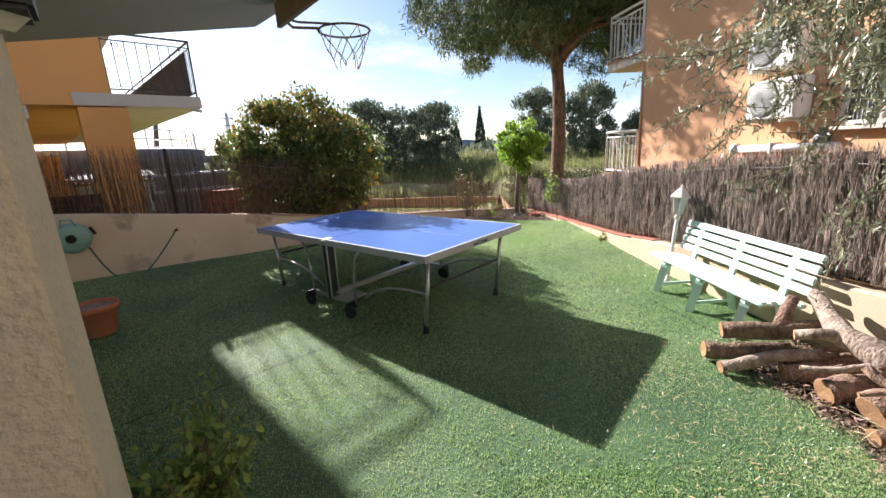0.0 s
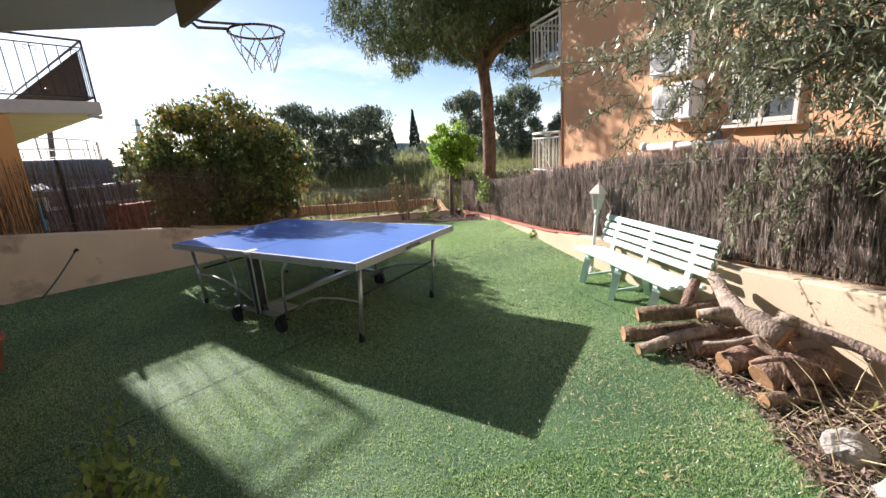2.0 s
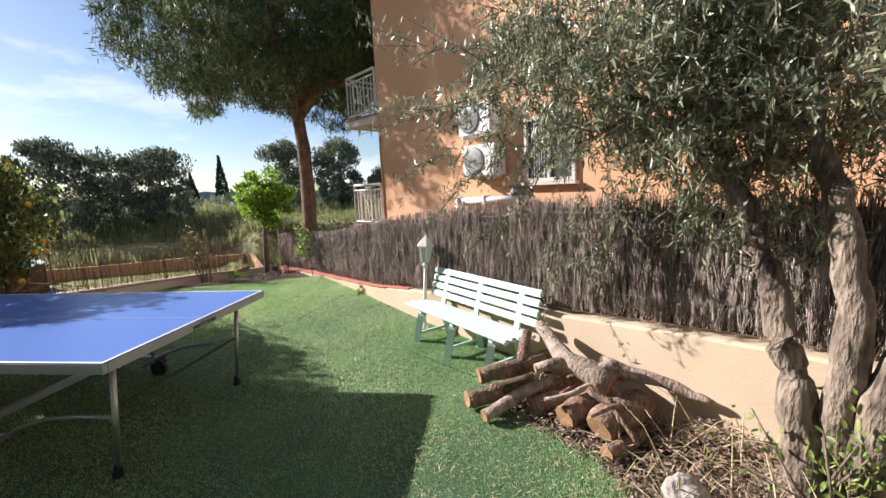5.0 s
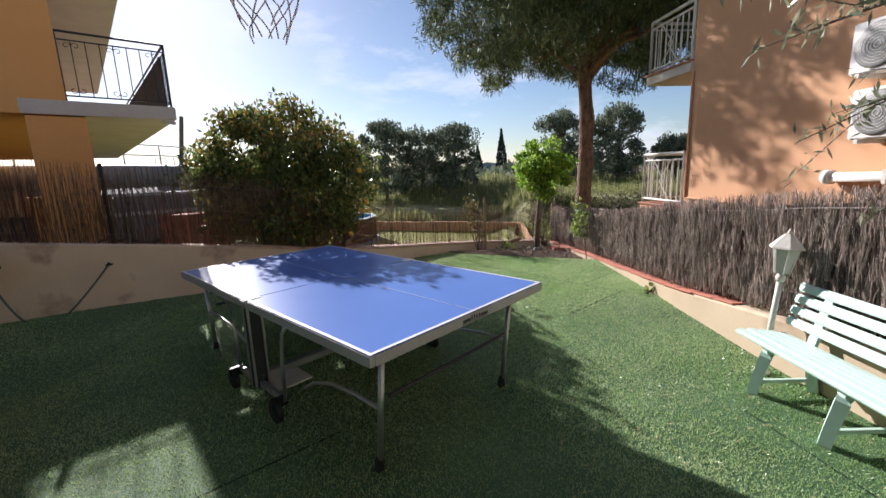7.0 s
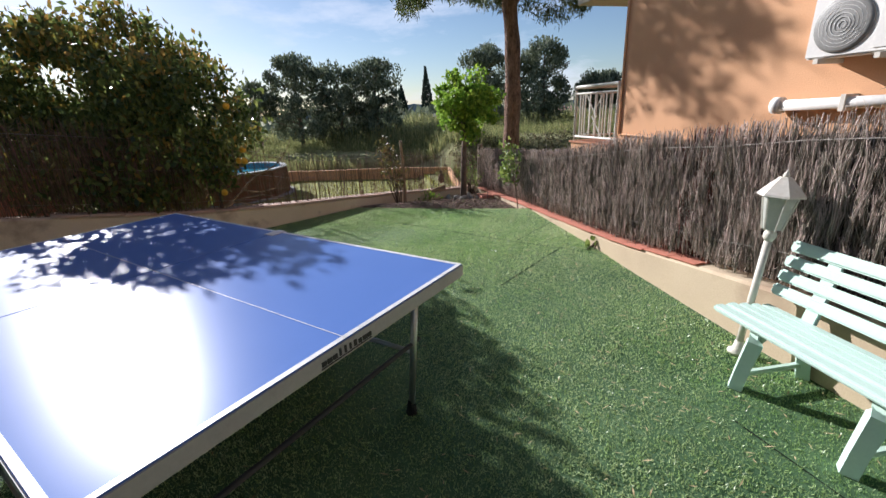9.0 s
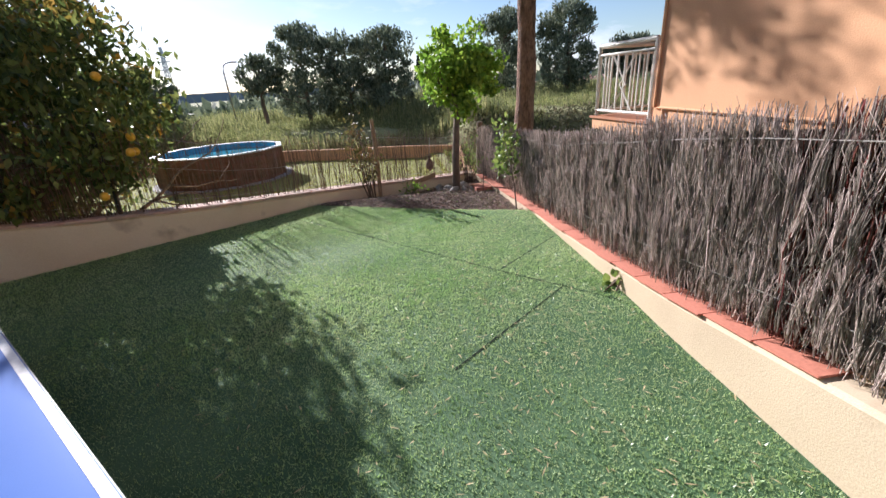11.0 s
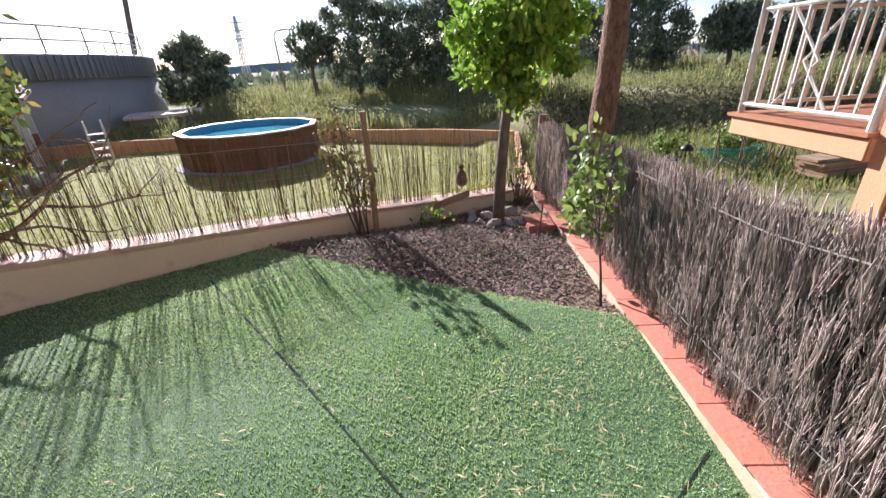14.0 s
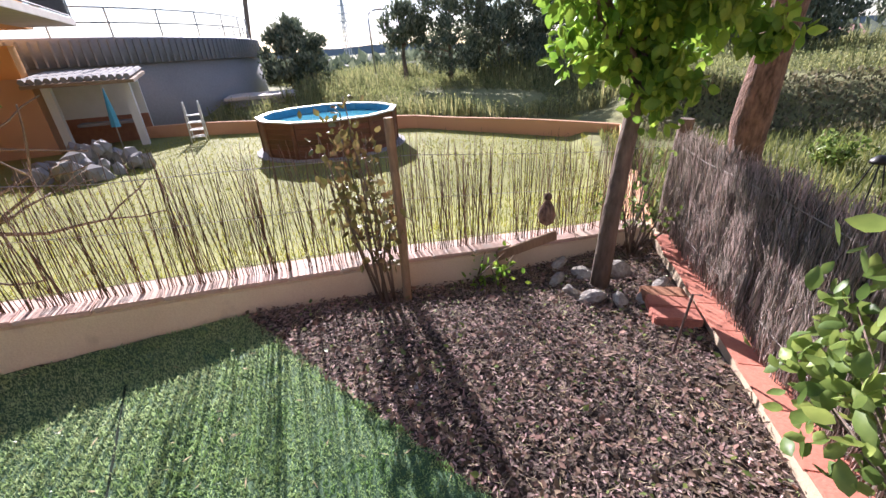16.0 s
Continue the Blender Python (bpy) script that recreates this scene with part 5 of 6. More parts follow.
def turf_mask(p):
    x, y = p[:, 0], p[:, 1]
    wy = np.interp(x, [a for a, b in WALL_L], [b for a, b in WALL_L])
    be = np.interp(x, [a for a, b in BED_EDGE], [b for a, b in BED_EDGE])
    ox = np.interp(y, [a for a, b in OLIVE_EDGE], [b for a, b in OLIVE_EDGE])
    ok = (y < wy - 0.015) & (x < 2.94 + np.interp(y, [a for a, b in FENCE_X], [b for a, b in FENCE_X])) & ~((x > 0.4) & (y > be + 0.012 * np.sin(x * 40)))
    ok &= (x < ox + 0.04 * np.sin(y * 23)) | (y > 2.95)
    for (ax, ay), (bx, by) in SEAMS:
        dx, dy = bx - ax, by - ay
        t = np.clip(((x - ax) * dx + (y - ay) * dy) / (dx * dx + dy * dy), 0, 1)
        d = np.hypot(x - ax - t * dx, y - ay - t * dy)
        ok &= d > 0.005 + 0.005 * np.sin(t * 60 + ax)
    return ok


def garden_zs(y):
    return np.interp(y, [a for a, b in TURF_Z], [b for a, b in TURF_Z])


def strew(n, x0, x1, y0, y1):
    return np.stack([trng.uniform(x0, x1, n), trng.uniform(y0, y1, n)], -1)


near = strew(150000, 0.0, 2.95, 5.0, 9.4)
near = near[trng.random(len(near)) < np.clip((near[:, 1] - 5.0) / 2.0, 0, 1) * np.clip((near[:, 0] + 0.1) / 0.8, 0, 1)]
p = np.concatenate([strew(560000, -2.6, 3.03, 1.2, 9.5), near, strew(90000, -5.2, -2.6, 1.5, 7.5), strew(40000, -0.6, 2.4, 0.3, 1.9)])
p = p[turf_mask(p)]
n = len(p)
lum = trng.uniform(0.75, 1.25, n)
v, f = scatter(BLADE_V, BLADE_F, np.stack([p[:, 0], p[:, 1], garden_zs(p[:, 1]) - 0.002], -1), rots(trng, n, 1.1), np.stack([0.0052 * lum, 0.008 * lum, 0.015 * lum], -1))
fast_mesh("turf_pile", v, f, M_BLADE, floor, "short green plastic grass blades", "stuff")
for (ax, ay), (bx, by) in SEAMS:
    bm = bmesh.new()
    k = 12
    pts = []
    for i in range(k + 1):
        t = i / k
        x, y = ax + (bx - ax) * t, ay + (by - ay) * t
        pts.append((x, y, garden_z(x, y) + 0.004))
    d = Vector((bx - ax, by - ay, 0)).normalized()
    s = Vector((-d.y, d.x, 0))
    prev = None
    for q in pts:
        w = 0.0045 + 0.003 * noise.noise(Vector(q) * 9)
        cur = (bm.verts.new(Vector(q) + s * w), bm.verts.new(Vector(q) - s * w))
        if prev:
            bm.faces.new((prev[0], prev[1], cur[1], cur[0]))
        prev = cur
    part("seam", bm, M_SEAM, floor, "dark open joint between turf strips")
p = strew(2600, -1.5, 2.95, 0.9, 9.2)
wgt = np.clip((p[:, 0] + 0.5) / 3.0, 0.12, 1)
p = np.concatenate([p[trng.random(len(p)) < wgt], strew(900, 1.2, 2.7, 0.9, 3.2), strew(350, 1.9, 2.95, 4.0, 8.2)])
p = p[turf_mask(p)]
v, f = scatter(LEAF_V, LEAF_F, np.stack([p[:, 0], p[:, 1], garden_zs(p[:, 1]) + 0.017], -1), rots(trng, len(p), 0.2) @ np.array([[1, 0, 0], [0, 0, -1], [0, 1, 0]]), np.stack([trng.uniform(0.004, 0.008, len(p)), np.full(len(p), 0.006), trng.uniform(0.02, 0.055, len(p))], -1))
fast_mesh("straw_litter", v, f, M_STRAW, floor, "pale dry straw bits on the turf", "stuff")


def litter(name, parent, p, z, length, width, material, label, tilt=1.5, lift=0.01):
    k = len(p)
    s = trng.uniform(0.6, 1.4, k)
    v, f = scatter(LEAF_V, LEAF_F, np.stack([p[:, 0], p[:, 1], z + trng.uniform(0, lift, k)], -1), rots(trng, k, tilt) @ np.array([[1, 0, 0], [0, 0, -1], [0, 1, 0]]), np.stack([s * width, s * width, s * length], -1))
    return fast_mesh(name, v, f, material, parent, label, "stuff")


def bed_mask(p):
    x, y = p[:, 0], p[:, 1]
    wy = np.interp(x, [a for a, b in WALL_L], [b for a, b in WALL_L])
    be = np.interp(x, [a for a, b in BED_EDGE], [b for a, b in BED_EDGE])
    return (x > 0.42) & (x < 2.93) & (y > be - 0.02) & (y < wy - 0.02)


for cnt, ln, wd, mt, lab in ((52000, 0.022, 0.007, M_MULCH, "brown bark chips"), (9000, 0.03, 0.017, M_BROWNL, "dead brown leaves"), (1100, 0.042, 0.024, M_BROWNL, "large curled dead leaves"), (6000, 0.045, 0.003, M_STRAW, "pale dry stalks"), (900, 0.03, 0.018, M_SHRUB, "tiny green weeds")):
    p = strew(cnt, 0.4, 2.95, 8.1, 11.2)
    p = p[bed_mask(p)]
    litter("mulch", bed, p, garden_zs(p[:, 1]) - 0.008 - np.array([bed_drop(x, y) for x, y in p]), ln, wd, mt, lab, 0.8, 0.028)


def olive_mask(p):
    x, y = p[:, 0], p[:, 1]
    ox = np.interp(y, [a for a, b in OLIVE_EDGE], [b for a, b in OLIVE_EDGE])
    return (x > ox - 0.1 * trng.random(len(p))) & (x < 3.0) & (y < 3.0)


for cnt, ln, wd, mt, lab in ((9000, 0.035, 0.012, M_MULCH, "brown bark chips"), (7000, 0.045, 0.012, M_BROWNL, "dead olive leaves"), (6000, 0.11, 0.004, M_STRAW, "dry grass stalks")):
    p = strew(cnt, 1.8, 3.02, -1.0, 2.95)
    p = p[olive_mask(p)]
    rise = np.clip((p[:, 0] - 2.2) * 0.14, 0, 0.1) * (p[:, 1] < 1.7)
    litter("litter", bed, p, garden_zs(p[:, 1]) - 0.006 + rise, ln, wd, mt, lab, 0.9, 0.05)
bm = bmesh.new()
for k in range(90):
    x, y = trng.uniform(2.3, 2.9), trng.uniform(0.0, 1.75)
    a, l, h = trng.uniform(0, 6.28), trng.uniform(0.15, 0.5), trng.uniform(0.03, 0.3)
    tube(bm, [(x, y, 0.03), (x + 0.5 * l * math.cos(a), y + 0.5 * l * math.sin(a), 0.05 + h * 0.7), (min(2.92, x + l * math.cos(a)), y + l * math.sin(a), 0.03 + h)], [0.004, 0.003, 0.0015], 4)
tagged(part("dry_stalks", bm, M_STRAW, bed, "tangled dry stalks under the olive"), kind="stuff")


# ---- wall caps, stones and small things in the bed ----
def cap_tile_mesh(material, length, width, thick):
    bm = boxbm(0, width, 0, length, 0, thick, bevel=min(0.006, thick * 0.3))
    me = bpy.data.meshes.new("cap_tile")
    bm.to_mesh(me)
    bm.free()
    me.materials.append(material)
    return me


cap = cap_tile_mesh(M_CORAL, 0.2748, 0.16, 0.01)
y = 5.03
k = 0
while y < 10.95:
    z0, z1 = lerp_table(y, FENCE_B) - 0.03, lerp_table(y + 0.275, FENCE_B) - 0.03
    a = math.degrees(math.atan2(z1 - z0, 0.275))
    share("cap_tile", cap, wall_right, pose(lerp_table(y, ((4.5, 2.97), (5.3, 2.935), (5.6, 2.92), (8.0, 2.925), (11.0, 2.94))) + 0.006 * math.sin(k * 2.1), y, z0 + 0.004, a + 0.2 * math.sin(k * 1.7), 0, 0.3 * math.sin(k * 3.1)))
    y += 0.275
    k += 1
M_PINKTILE = mat("pale_cap_tile", (0.64, 0.46, 0.38), (0.50, 0.34, 0.27), 5, 50, 0.85, 0.4, vary=0.15, stain=((0.50, 0.44, 0.38), 6.0, 0.52))
cap2 = cap_tile_mesh(M_PINKTILE, 0.292, 0.23, 0.026)
x = -2.4
k = 0
while x < 2.8:
    x1 = x + 0.295 * 0.8
    d = Vector((x1 - x, wall_y(x1) - wall_y(x), lerp_table(x1, WALL_LT) - lerp_table(x, WALL_LT)))
    h = math.degrees(math.atan2(d.y, d.x))
    tilt = math.degrees(math.atan2(d.z, math.hypot(d.x, d.y)))
    m = Matrix.Translation((x, wall_y(x), lerp_table(x, WALL_LT) + 0.003)) @ pose(0, 0, 0, 0, 0, h - 90) @ pose(-0.21, 0, 0, tilt + 0.7 * math.sin(k * 1.9), 0, 0.8 * math.sin(k * 2.7))
    share("cap_tile", cap2, wall_left, m)
    st = math.hypot(d.x, d.y)
    x += 0.295 * (x1 - x) / st
    k += 1

srng = random.Random(8)
STONES = [(2.19, 10.3), (2.27, 10.12), (2.39, 10.04), (2.55, 10.02), (2.7, 10.06), (2.36, 10.42), (2.84, 10.35), (2.2, 10.55), (2.6, 10.5)]
for i, (x, y) in enumerate(STONES):
    r = srng.uniform(0.05, 0.085)
    bm = rock(bmesh.new(), Matrix.LocRotScale(None, Euler((srng.random(), srng.random(), srng.random() * 6)), (r * 1.25, r, r * 0.62)), i + 1)
    st = part("stone", bm, M_STONE, smooth=False, m=Matrix.Translation((x, y, garden_z(x, y) + r * 0.3)))
    tagged(st, "pale rough stone ringing the young tree", "stone", "stones round the young tree")
for i, (x, y, r) in enumerate(((2.36, 1.48, 0.1), (2.3, 1.2, 0.1), (2.45, 1.1, 0.08))):
    bm = rock(bmesh.new(), Matrix.LocRotScale(None, Euler((i, 0.4, i * 2.0)), (r * 1.2, r, r * 0.9)), i + 20, 3)
    tagged(part("stone", bm, M_STONE, m=Matrix.Translation((x, y, r * 0.4))), "white weathered stone edging the olive bed", "stone", "stones edging the olive bed")
tagged(part("white_stone", rock(bmesh.new(), Matrix.Diagonal((0.05, 0.045, 0.04, 1)), 33), M_WHITE, m=Matrix.Translation((1.6, 9.03, -0.02))), "small white stone on the mulch", "stone")
for i, (x, y, a) in enumerate(((2.8, 9.85, 3), (2.8, 9.97, -2), (2.79, 10.09, 4))):
    tagged(part("brick", boxbm(-0.12, 0.12, -0.055, 0.055, 0, 0.06, bevel=0.006), M_BRICK, m=pose(x, y, garden_z(x, y) - bed_drop(x, y) + 0.012 * i, 0, 0, a)), "red clay brick beside the wall", "brick", "bricks by the wall")
orn = thing("hanging_ornament", pose(2.1, 10.62, 0.1), "brown clay bird ornament hung on the reed screen", "ornament")
part("body", lathebm([(0.01, 0.0), (0.05, 0.03), (0.062, 0.08), (0.05, 0.14), (0.02, 0.19), (0.008, 0.22)], 14), M_BARK, orn, smooth=True)
part("head", lathebm([(0.004, 0.19), (0.028, 0.205), (0.028, 0.235), (0.004, 0.25)], 10), M_BARK, orn, smooth=True)
part("cord", tubebm([(0, 0, 0.24), (0.03, 0.07, 0.5)], 0.003, 4), M_CORD, orn)
sign = thing("wooden_plank", pose(1.78, 10.33, -0.06, 0, -6, 37), "weathered wooden plank fixed across the reed screen", "plank")
part("board", boxbm(0, 0.5, -0.012, 0.012, 0, 0.075, bevel=0.004), M_WOOD, sign)
iron = thing("garden_stake", pose(2.72, 9.55, -0.12), "thin rusty iron stake in the mulch", "stake")
part("rod", tubebm([(0, 0, 0), (0.03, 0.02, 0.36), (0.06, 0.0, 0.37)], 0.006, 6), M_RUST, iron)

# ---- lower lawn and its things ----
p = np.stack([trng.uniform(-12, 4.2, 90000), trng.uniform(8, 23, 90000)], -1)
wy = np.interp(p[:, 0], [a for a, b in WALL_L], [b for a, b in WALL_L])
p = p[(p[:, 1] > wy + 0.3) & (p[:, 0] < 3.2) & (trng.random(len(p)) < np.clip(9 / (p[:, 1] - wy + 5), 0, 1))]
oz = np.array([outer_z(x, y) for x, y in p])
v, f = scatter(BLADE_V, BLADE_F, np.stack([p[:, 0], p[:, 1], oz - 0.02], -1), rots(trng, len(p), 0.7), np.stack([np.full(len(p), 0.02), np.full(len(p), 0.03), trng.uniform(0.05, 0.11, len(p))], -1))
tagged(fast_mesh("lawn_grass", v, f, M_LAWNB, label="yellow-green lawn grass beyond the reed screen"), category="grass", kind="stuff")

pool = thing("swimming_pool", pose(-4.75, 20.2, -1.42), "round above-ground pool with brown wooden panels and blue water", "pool")
NP, PR, PH = 12, 2.15, 1.08
for k in range(NP):
    a0, a1 = 2 * math.pi * k / NP, 2 * math.pi * (k + 1) / NP
    q = [(PR * math.cos(a0), PR * math.sin(a0)), (PR * math.cos(a1), PR * math.sin(a1)), ((PR - 0.05) * math.cos(a1), (PR - 0.05) * math.sin(a1)), ((PR - 0.05) * math.cos(a0), (PR - 0.05) * math.sin(a0))]
    for j in range(7):
        part("board", prism(bmesh.new(), q, 0.0 + 0.15 * j, 0.145 + 0.15 * j), M_POOLW, pool)
    q = [((PR + 0.05) * math.cos(a0), (PR + 0.05) * math.sin(a0)), ((PR + 0.05) * math.cos(a1), (PR + 0.05) * math.sin(a1)), ((PR - 0.14) * math.cos(a1), (PR - 0.14) * math.sin(a1)), ((PR - 0.14) * math.cos(a0), (PR - 0.14) * math.sin(a0))]
    part("rim", prism(bmesh.new(), q, PH - 0.03, PH + 0.01), M_POOLR, pool)
    part("corner_post", boxbm(PR - 0.03, PR + 0.02, -0.06, 0.06, 0, PH - 0.035, pose(0, 0, 0, 0, 0, math.degrees(a0))), M_POOLW, pool)
bm = bmesh.new()
bmesh.ops.create_cone(bm, cap_ends=False, segments=NP, radius1=PR - 0.16, radius2=PR - 0.16, depth=0.5, matrix=pose(0, 0, PH - 0.28))
part("liner", bm, M_LINER, pool, "bright blue pool liner")
part("water", lathebm([(PR - 0.17, PH - 0.32), (PR - 0.17, PH - 0.22)], NP), M_WATER, pool, "clear blue pool water")
part("base_ring", lathebm([(PR + 0.22, 0.0), (PR + 0.22, 0.05), (PR + 0.05, 0.06)], 24), M_CONC, pool)

lad = thing("pool_ladder", pose(-10.6, 20.9, -1.42, 0, 0, 35), "white metal pool ladder standing on the lawn", "ladder")
for s in (-0.25, 0.25):
    part("side_rail", tubebm([(s, -0.35, 0), (s, -0.08, 1.25), (s, 0.0, 1.42), (s, 0.12, 1.42), (s, 0.18, 1.25), (s, 0.2, 0.0)], 0.025, 8), M_WHITE, lad, smooth=True)
for k in range(4):
    part("step", boxbm(-0.25, 0.25, -0.33 + 0.06 * k, -0.2 + 0.06 * k, 0.2 + 0.25 * k, 0.23 + 0.25 * k), M_WHITE, lad)
    part("step", boxbm(-0.25, 0.25, 0.13, 0.21, 0.2 + 0.25 * k, 0.23 + 0.25 * k), M_WHITE, lad)

for nm, pts in (("wall_far", [(-16, 20.6), (-12.5, 21.8), (-8, 22.6), (-2.7, 23.0), (4.05, 20.7)]), ("wall_boundary", [(4.05, 20.7), (3.35, 14.9), (3.05, 11.6)])):
    wall_run(nm, pts, -1.9, lambda x, y: -0.93 + 0.02 * math.sin(x) if y > 14.8 else -0.6, 0.16, M_ORANGE, "low orange boundary wall of the lower lawn")

shed = thing("garden_shed", pose(-13.6, 19.6, -1.42, 0, 0, 38), "open barbecue shed with white posts and a tiled lean-to roof", "shed", kind="structure")
part("back_wall", boxbm(-2.6, 1.4, 1.5, 1.65, 0, 2.3), M_WHITE, shed)
part("dado", boxbm(-2.6, 1.4, 1.46, 1.495, 0, 1.0), M_BRICK, shed)
part("post", boxbm(1.15, 1.4, -0.1, 0.12, 0, 2.2), M_WHITE, shed)
part("post", boxbm(-1.1, -0.85, -0.1, 0.12, 0, 2.2), M_WHITE, shed)
part("side_wall", boxbm(-3.0, -1.3, -0.1, 1.6, 0, 2.5), M_ORANGE, shed)
rf = part("roof", boxbm(-1.4, 1.7, -0.5, 1.9, 2.25, 2.35, pose(0, 0, 0, 5, 0, 0)), M_WOOD, shed)
for k in range(14):
    part("roof_tile", tubebm([(-1.35 + 0.22 * k, -0.55, 2.4), (-1.35 + 0.22 * k, 1.9, 2.6)], 0.1, 6), M_CONC, rf)
part("chimney", boxbm(-2.2, -1.6, 0.4, 1.0, 2.5, 3.5), M_ORANGE2, shed)
part("counter", boxbm(-0.8, 1.1, 0.8, 1.45, 0.75, 0.85), M_CONC, shed)
rub = thing("rubble_heap", pose(-10.6, 16.6, -1.35), "heap of grey broken stones on the lawn", "rubble")
for k in range(34):
    a, r = srng.uniform(0, 6.28), 1.6 * math.sqrt(srng.random())
    s = srng.uniform(0.14, 0.34)
    part("stone", rock(bmesh.new(), Matrix.LocRotScale(None, Euler((srng.random() * 3, srng.random() * 3, 0)), (s * 1.3, s, s * 0.8)), 40 + k, 1), M_CONC, rub, m=Matrix.Translation((r * math.cos(a), r * math.sin(a) * 0.8, max(0.05, 0.95 - 0.55 * r) * srng.uniform(0.2, 1.0))))
ump = thing("blue_parasol", pose(-12.0, 19.0, -1.42), "closed blue parasol leaning by the shed", "parasol")
part("canopy", tubebm([(0, 0, 0.9), (0.03, 0, 1.4), (0.05, 0, 2.1)], [0.14, 0.1, 0.02], 8), M_LINER, ump)
part("pole", tubebm([(-0.05, 0, 0.0), (0.05, 0, 2.2)], 0.02, 6), M_STEEL, ump)

# tank building: a great curved grey wall with a corrugated band and a roof rail
tank = thing("concrete_tank", pose(-27.3, 27.7, 0), "huge round grey concrete tank with a corrugated rim", "building", kind="structure")
part("wall", lathebm([(12.6, -2.5), (12.3, 1.35)], 64), M_CONC, tank, smooth=True)
part("rim_band", lathebm([(12.45, 1.36), (12.4, 2.35), (12.1, 2.42)], 64), M_CORR, tank, smooth=True)
for k in range(110):
    a = math.radians(-80 + k * 1.45)
    part("rib", boxbm(12.42, 12.5, -0.04, 0.04, 1.36, 2.3, pose(0, 0, 0, 0, 0, math.degrees(a))), M_CORR, tank)
for z in (2.95, 3.5):
    part("rail", tubebm([(12.0 * math.cos(math.radians(-80 + 5 * k)), 12.0 * math.sin(math.radians(-80 + 5 * k)), z) for k in range(33)], 0.03, 5), M_APRON, tank)
for k in range(17):
    a = math.radians(-80 + 10 * k)
    part("rail_post", tubebm([(12.0 * math.cos(a), 12.0 * math.sin(a), 2.4), (12.0 * math.cos(a), 12.0 * math.sin(a), 3.5)], 0.035, 5), M_APRON, tank)
hut = thing("concrete_hut", pose(-13.0, 28.6, -1.5, 0, 0, 30), "low concrete pump hut with a flat roof", "building", kind="structure")
part("wall", boxbm(-1.6, 1.6, -1.2, 1.2, 0, 0.9), M_CONC, hut)
part("roof", boxbm(-1.8, 1.8, -1.4, 1.4, 0.9, 1.05), M_SLAB, hut)
upole = thing("utility_pole", pose(-33.3, 55.0, -2.0, -4, 6, 0), "leaning wooden utility pole", "pole")
part("shaft", tubebm([(0, 0, 0), (0, 0, 11.5)], [0.3, 0.24], 8), M_TRUNK, upole)

# street lamp and pylons
sl = thing("street_lamp", pose(-8.5, 33.8, -0.87), "tall grey street lamp with a curved arm", "lamp")
part("pole", tubebm([(0, 0, 0), (-0.12, 0, 3.8), (-0.05, 0, 4.15), (0.12, 0, 4.28), (0.5, 0, 4.33)], [0.07, 0.05, 0.045, 0.04, 0.04], 8), M_STEEL, sl, smooth=True)
part("head", boxbm(0.48, 0.82, -0.08, 0.08, 4.28, 4.36, bevel=0.02), M_STEEL, sl)


def pylon(x, y, z, h):
    py = thing("electricity_pylon", pose(x, y, z), "distant steel lattice electricity pylon", "pylon")
    for sx, sy in ((-1, -1), (1, -1), (1, 1), (-1, 1)):
        part("leg", tubebm([(sx * h * 0.05, sy * h * 0.05, 0), (sx * h * 0.01, sy * h * 0.01, h)], 0.15, 4), M_STEEL, py)
    for k in range(9):
        z0, z1 = h * k / 9, h * (k + 1) / 9
        w0, w1 = h * (0.05 - 0.04 * k / 9), h * (0.05 - 0.04 * (k + 1) / 9)
        part("brace", tubebm([(-w0, -w0, z0), (w1, -w1, z1)], 0.1, 4), M_STEEL, py)
        part("brace", tubebm([(w0, -w0, z0), (-w1, -w1, z1)], 0.1, 4), M_STEEL, py)
    for zz in (0.72, 0.82, 0.92):
        part("crossarm", tubebm([(-h * 0.08, 0, h * zz), (h * 0.08, 0, h * zz)], 0.14, 4), M_STEEL, py)


pylon(-57, 133, -5, 20)
pylon(78, 128, -5, 15)


# ---- distant trees ----
def far_pine(x, y, h, w, rng, label="distant dark green pine", trunk=0.16, n=3800, leaf=0.25, material=None, columns=1.0):
    z = outer_z(x, y)
    t = thing("pine_tree", pose(x, y, z), label, "tree", "pines behind the field")
    bm = bmesh.new()
    tube(bm, [(0, 0, -0.2), (0.1 * rng.normal(), 0, h * 0.4), (0, 0, h * 0.9)], [0.16, 0.12, 0.03], 7)
    for k in range(9):
        a, z0 = rng.uniform(0, 6.28), h * rng.uniform(trunk, 0.8)
        tube(bm, [(0, 0, z0), (0.4 * w * math.cos(a), 0.4 * w * math.sin(a), z0 + 0.12 * h)], [0.06, 0.02], 5)
    part("trunk", bm, M_TRUNK, t)
    cl = []
    for k in range(85):
        u = rng.random()
        zz = h * (trunk + (1 - trunk) * u)
        r = 0.46 * w * math.sqrt(max(0.03, 1 - (1.55 * u - 0.62) ** 2)) * math.sqrt(rng.random())
        a = rng.uniform(0, 6.28)
        cl.append((r * math.cos(a), r * math.sin(a), zz))
    pos = clump_crown(rng, cl, 0.1 * w + 0.2, 2.6 * n / 85)
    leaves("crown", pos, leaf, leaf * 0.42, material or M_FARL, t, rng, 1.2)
    return t


frng = np.random.default_rng(77)

